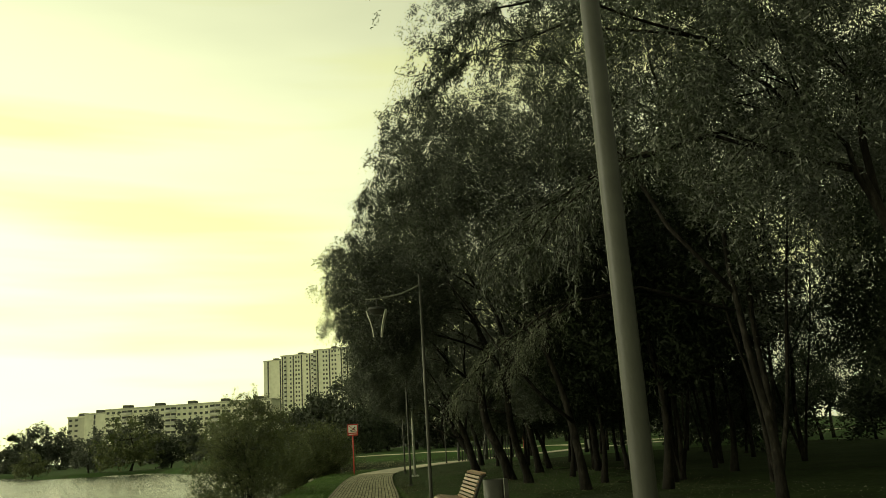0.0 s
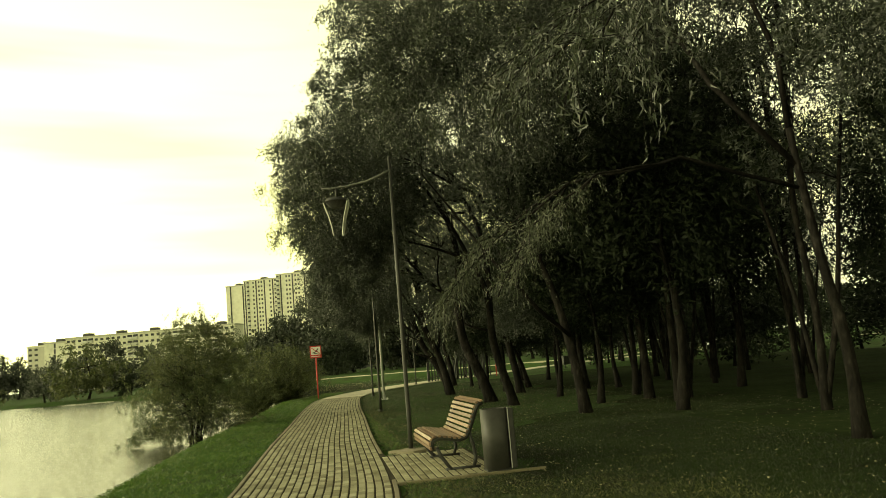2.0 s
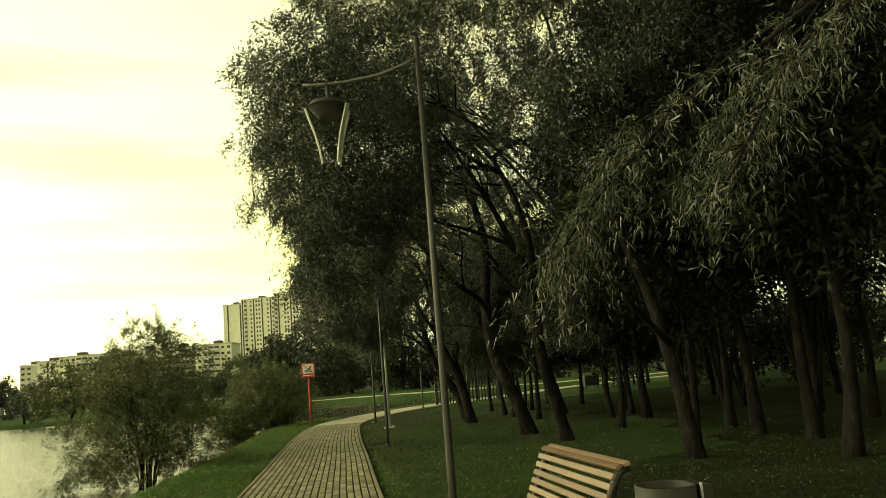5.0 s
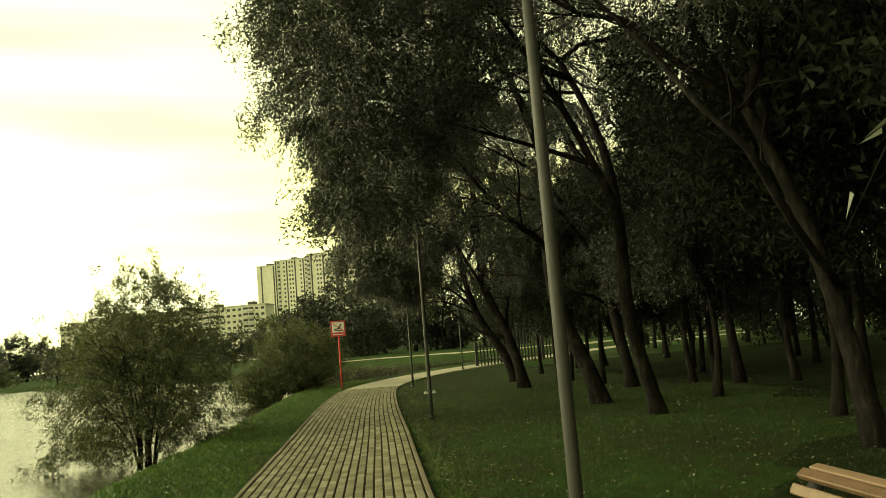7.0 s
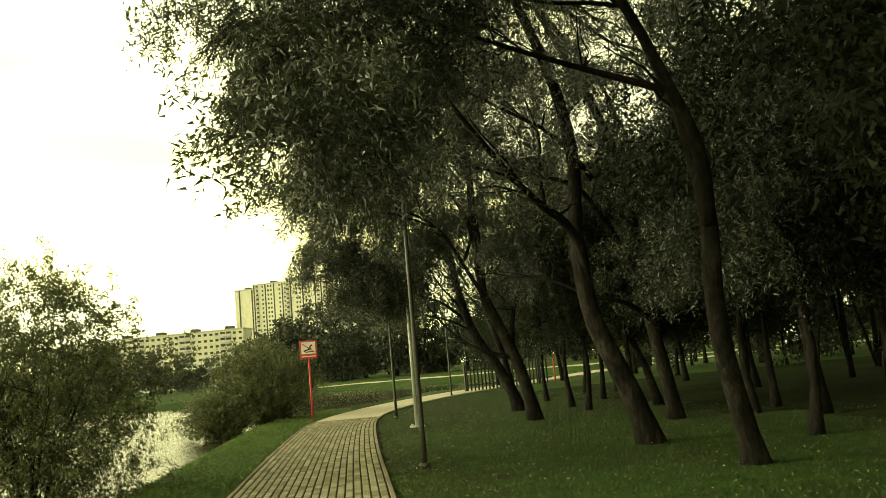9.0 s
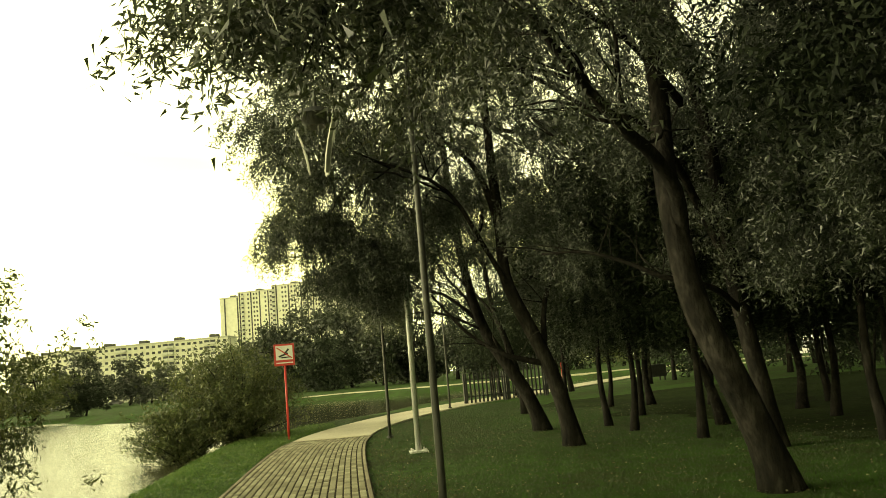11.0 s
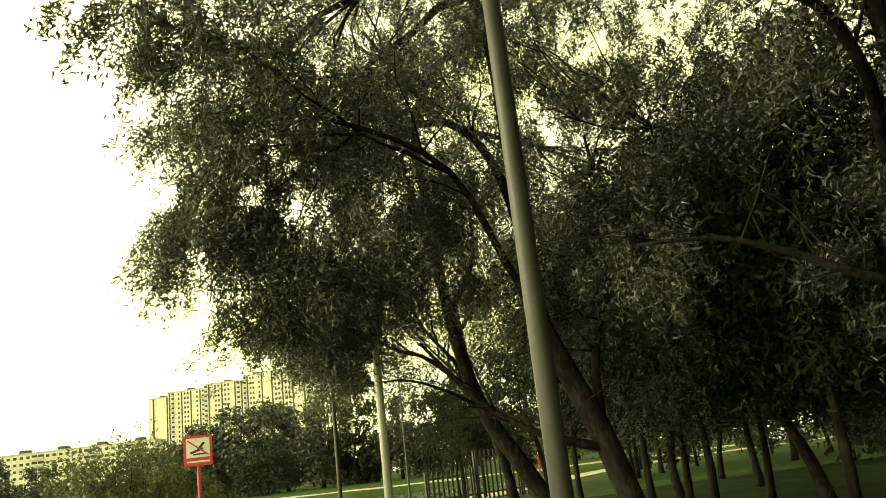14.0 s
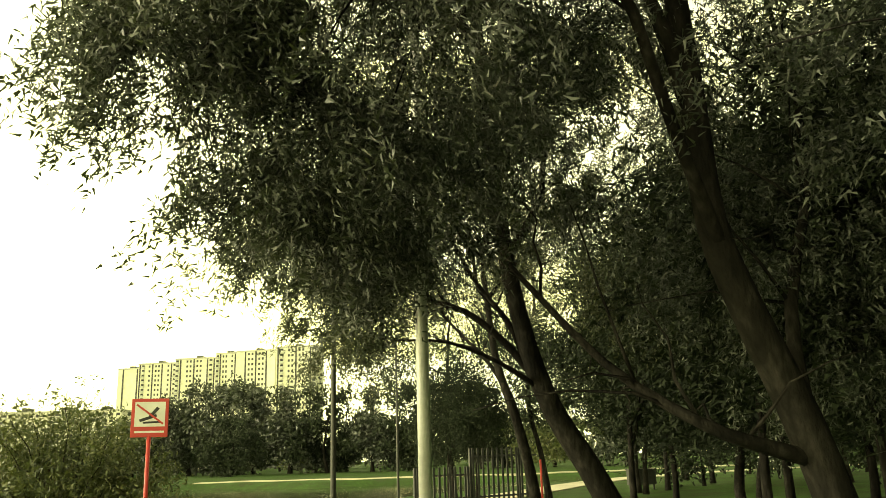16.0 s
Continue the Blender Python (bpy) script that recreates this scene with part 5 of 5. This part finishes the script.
# ---- buildings across the park ----
def block(name, x0, y0, x1, y1, height, depth, storeys, kinds, label, wall, trim, roof_boxes=3):
    """A slab block whose front runs from (x0, y0) to (x1, y1). kinds, column by column: . plain, w window, b balcony, s slit."""
    L = math.hypot(x1 - x0, y1 - y0)
    top = thing(name, pose(x0, y0, 0, 0, 0, math.degrees(math.atan2(y1 - y0, x1 - x0))), label, "apartment building")
    bm = bmesh.new()
    box(bm, (0, 0, -0.5), (L, depth, height))
    part("wall", bm, wall, top)
    bm = bmesh.new()
    box(bm, (-0.3, -0.3, height), (L + 0.3, depth + 0.3, height + 0.8))
    roof = part("roof", bm, trim, top)
    for i in range(roof_boxes):
        bm = bmesh.new()
        c = L * (i + 0.5) / roof_boxes
        box(bm, (c - 1.8, depth * 0.3, height + 0.8), (c + 1.8, depth * 0.7, height + 2.6))
        part("stair_head", bm, ROOF, roof)
    fh, cw = height / storeys, L / len(kinds)
    single = raw("window", [(-0.5, 0, -0.5), (0.5, 0, -0.5), (0.5, 0, 0.5), (-0.5, 0, 0.5), (-0.5, -0.12, -0.5), (0.5, -0.12, -0.5), (0.5, -0.12, 0.5), (-0.5, -0.12, 0.5)], [(4, 5, 6, 7), (0, 4, 7, 3), (1, 2, 6, 5), (3, 7, 6, 2), (0, 1, 5, 4)])
    single.materials.append(PANE_SINGLE)
    bal = raw("balcony", [(x, y, z) for z in (0, 1.0) for x, y in ((-0.5, 0), (0.5, 0), (0.5, -1), (-0.5, -1))], [(0, 1, 5, 4), (1, 2, 6, 5), (2, 3, 7, 6), (3, 0, 4, 7), (3, 2, 1, 0)])
    bal.materials.append(BALCONY)
    rest, made = [], 0
    for s in range(storeys - 1, -1, -1):
        for c, kind in enumerate(kinds):
            if kind == ".":
                continue
            cx, cz = (c + 0.5) * cw, (s + 0.54) * fh
            w, h = {"w": (0.52, 0.46), "b": (0.86, 0.66), "s": (0.42, 0.98)}[kind]
            w, h = w * cw, h * fh * (1.0 if storeys > 9 else 0.85)
            if made < 290:
                put("window", single, None, top, at=Matrix.LocRotScale((cx, -0.02, cz), None, (w, 1, h)))
                made += 1
            else:
                rest.append([(cx - w / 2, -0.12, cz - h / 2), (cx + w / 2, -0.12, cz - h / 2), (cx + w / 2, -0.12, cz + h / 2), (cx - w / 2, -0.12, cz + h / 2)])
            if kind == "b":
                put("balcony", bal, None, top, at=Matrix.LocRotScale((cx, 0, cz - fh * 0.5), None, (cw * 0.95, 1.3, fh * 0.4)))
    if rest:
        tagged(put("lower_windows", loose("lower_windows", rest), PANE, top), kind="stuff")
    return top


TOWER = "tall cream concrete-panel apartment tower with balcony columns"
for tx0, ty0, tx1, ty1, th, kinds in ((-58, 585, -45, 581, 63, ".s...s"), (-45, 575, -22, 567, 65, "sb.wswws.wsb"), (-22, 557, 2, 548, 66, "bs.wwsww.sbs"), (2, 538, 14, 533, 67, "bsww.ws"), (14, 531, 36, 522, 67.5, "..swwswws.."), (36, 512, 58, 503, 67.5, "sb.wwsww.sb")):
    block("apartment_tower", tx0, ty0, tx1, ty1, th, 18, 22, kinds, TOWER, PANEL, PANEL_GREY, 1)
LOW = "long cream nine-storey panel apartment block with rows of windows"
block("apartment_block", -153, 474, -143, 471, 25.5, 14, 9, "ww.", LOW, PANEL_GREY, PANEL, 1)
block("apartment_block", -142.5, 468, -131, 465, 26.5, 14, 9, "..s..", LOW, PANEL, PANEL_GREY, 1)
block("apartment_block", -130.5, 464, -40, 442, 28, 14, 9, "wwwbbwwwwwwbbwwwwwwbbwwwwwbbww", LOW, PANEL, PANEL_GREY, 5)


# ---- grass and fallen leaves ----
def blades(name, x0, x1, y0, y1, count, length, label, seed, mat):
    rng = np.random.default_rng(seed)
    x, y = rng.uniform(x0, x1, count), y0 + (y1 - y0) * rng.uniform(0, 1, count)
    keep = (path_distance(x, y) > 1.12) & (shore_distance(x, y) > 0.15) & ~((x > 0.9) & (x < 2.45) & (y > 13.35) & (y < 16.35))
    # the cover thins out unevenly towards its borders
    rim = np.minimum(np.minimum(x - x0, x1 - x) / 1.3, np.minimum(y - y0, y1 - y) / 2.6)
    rim += 0.35 * np.sin(1.9 * x + 1.3 * y) + 0.25 * np.sin(3.7 * x - 2.9 * y)
    if mat is SUNLIT_LAWN:
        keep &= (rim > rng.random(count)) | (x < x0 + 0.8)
    x, y = x[keep], y[keep]
    z = land_height(x, y)
    c = len(x)
    a, t = rng.uniform(0, 2 * np.pi, c), rng.uniform(0, 2 * np.pi, c)
    h = length * rng.uniform(0.5, 1.3, c)
    w = 0.004 + 0.005 * rng.random(c)
    base = np.stack([x, y, z - 0.01], 1)
    side = np.stack([np.cos(a), np.sin(a), 0 * a], 1) * w[:, None]
    tip = base + np.stack([np.cos(t) * h * 0.8, np.sin(t) * h * 0.8, h * 0.85], 1)
    v = np.stack([base - side, base + side, tip], 1)
    return tagged(put(name, loose(name, v), mat), label, "grass", kind="stuff")


blades("lawn_grass", 1.0, 7.0, 8, 19, 70000, 0.045, "worn olive grass round the bench, darkened as in shade", 51, LAWN)
blades("lawn_grass", 0.9, 4.6, 7.5, 13.6, 60000, 0.04, "olive lawn beside the paved path, coloured as sunlit", 55, SUNLIT_LAWN)
blades("lawn_grass", 0.9, 2.6, 16.4, 44, 40000, 0.04, "olive verge along the path, in the same sunlit tone", 56, SUNLIT_LAWN)
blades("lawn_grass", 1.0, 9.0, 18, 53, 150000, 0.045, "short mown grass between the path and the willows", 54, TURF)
blades("bank_grass", -4.2, 1.6, 8, 50, 230000, 0.055, "longer green grass on the bank between path and lake", 52, BLADES)

rng = np.random.default_rng(53)
c = 9000
x, y = 1.3 + 9.0 * rng.uniform(0, 1, c) ** 1.6, rng.uniform(6, 46, c)
keep = path_distance(x, y) > 1.2
x, y = x[keep], y[keep]
p = np.stack([x, y, land_height(x, y) + 0.035], 1)
d = rng.normal(size=p.shape) * np.array([1, 1, 0.25])
tagged(put("fallen_leaves", loose("fallen_leaves", leaf_blades(p, d, 0.034, 0.015, rng)), LITTER), "scattered yellow willow leaves lying on the grass", "leaves", kind="stuff")

# low broad-leaved weeds among the bank's grass, in loose patches
rng = np.random.default_rng(57)
c = 26000
x, y = rng.uniform(-4.2, 1.0, c), rng.uniform(8, 50, c)
patch = 0.5 + 0.3 * np.sin(1.7 * x + 2.3 * y) + 0.3 * np.sin(4.1 * x - 1.3 * y)
keep = (path_distance(x, y) > 1.15) & (shore_distance(x, y) > 0.1) & (patch > rng.random(c))
x, y = x[keep], y[keep]
p = np.stack([x, y, land_height(x, y) + rng.uniform(0.02, 0.075, len(x))], 1)
d = rng.normal(size=p.shape) * np.array([1, 1, 0.3])
tagged(put("bank_weeds", loose("bank_weeds", leaf_blades(p, d, 0.06, 0.024, rng)), BLADES), "low green weeds scattered in the bank grass", "weeds", kind="stuff")

# ---- bricks of the path, laid lengthwise ----
BL, BW, GAP = 0.20, 0.10, 0.008
arc = np.arange(len(path_line)) * 0.25
columns = int(2 * PATH_HALF / BW) - 1


def along(s, off):
    x, y = np.interp(s, arc, path_line[:, 0]), np.interp(s, arc, path_line[:, 1])
    rx, ry = np.interp(s, arc, path_right[:, 0]), np.interp(s, arc, path_right[:, 1])
    return x + rx * off, y + ry * off, rx, ry


rnd = random.Random(61)
start = float(arc[np.argmax(path_line[:, 1] > -6.0)])
stop = float(arc[tile_last]) - 0.1
near0 = float(arc[np.argmax(path_line[:, 1] > 24.2)])
bw, bl = (BW - 0.021) / 2, (BL - 0.010) / 2
ch = 0.004
brick_me = raw("brick", [(-bw, -bl, -0.05), (bw, -bl, -0.05), (bw, bl, -0.05), (-bw, bl, -0.05), (-bw, -bl, 0.0), (bw, -bl, 0.0), (bw, bl, 0.0), (-bw, bl, 0.0), (-bw + ch, -bl + ch, ch), (bw - ch, -bl + ch, ch), (bw - ch, bl - ch, ch), (-bw + ch, bl - ch, ch)],
               [(0, 1, 5, 4), (1, 2, 6, 5), (2, 3, 7, 6), (3, 0, 4, 7), (4, 5, 9, 8), (5, 6, 10, 9), (6, 7, 11, 10), (7, 4, 8, 11), (8, 9, 10, 11)])
brick_me.materials.append(BRICK)
template = np.array([v.co[:] for v in brick_me.vertices])
faces_t = [tuple(f.vertices) for f in brick_me.polygons]
all_v, all_f, made = [], [], 0
for cidx in range(columns):
    off = (cidx - (columns - 1) / 2) * BW
    s = start + (0.1 if cidx % 2 else 0.0) + rnd.uniform(-0.02, 0.02)
    while s < stop:
        x, y, rx, ry = along(s, off)
        z = rnd.uniform(-0.004, 0.004)
        if near0 < s < near0 + 3.0 and made < 300:
            yaw = math.degrees(math.atan2(-rx * 0 + ry, rx)) + rnd.uniform(-0.6, 0.6)
            put("brick", brick_me, None, pavement, at=pose(x, y, z, rnd.uniform(-0.4, 0.4), rnd.uniform(-0.5, 0.5), yaw))
            made += 1
        else:
            o = len(all_v)
            q = np.stack([x + template[:, 0] * rx - template[:, 1] * ry, y + template[:, 0] * ry + template[:, 1] * rx, template[:, 2] + z], 1)
            all_v += q.tolist()
            all_f += [tuple(i + o for i in f) for f in faces_t]
        s += BL
# pad under the bench and the bin
for i in range(13):
    off = 1.08 + i * BW
    yy = 13.5 + (0.1 if i % 2 else 0)
    while yy < 16.25:
        o = len(all_v)
        q = template + np.array([off + 0.012 * (yy - 13.5) + 0.02, yy, rnd.uniform(-0.004, 0.001)])
        all_v += q.tolist()
        all_f += [tuple(k + o for k in f) for f in faces_t]
        yy += BL
tagged(put("paving_bricks", raw("paving_bricks", all_v, all_f), BRICKS, pavement), kind="stuff")
bm = bmesh.new()
box(bm, (1.02, 13.4, -0.1), (2.42, 16.35, -0.006))
part("bench_pad_bed", bm, SAND, pavement)

# edging stones both sides, and round the pad
edge_bm = bmesh.new()
box(edge_bm, (-0.026, -0.495, -0.1), (0.026, 0.495, 0.008), 0.006)
edge_me = bpy.data.meshes.new("kerb_stone")
edge_bm.to_mesh(edge_me)
edge_bm.free()
edge_me.materials.append(KERB)
s = start
while s < stop:
    for sd in (-1, 1):
        x, y, rx, ry = along(s, sd * (columns * BW / 2 + 0.04))
        if sd > 0 and 13.2 < y < 16.4:
            continue
        put("kerb_stone", edge_me, None, pavement, at=pose(x, y, rnd.uniform(-0.004, 0.004), 0, 0, math.degrees(math.atan2(ry, rx))))
    s += 1.0
for i in range(2):
    put("kerb_stone", edge_me, None, pavement, at=pose(1.48 + i * 0.92, 13.36, 0, 0, 0, 90))
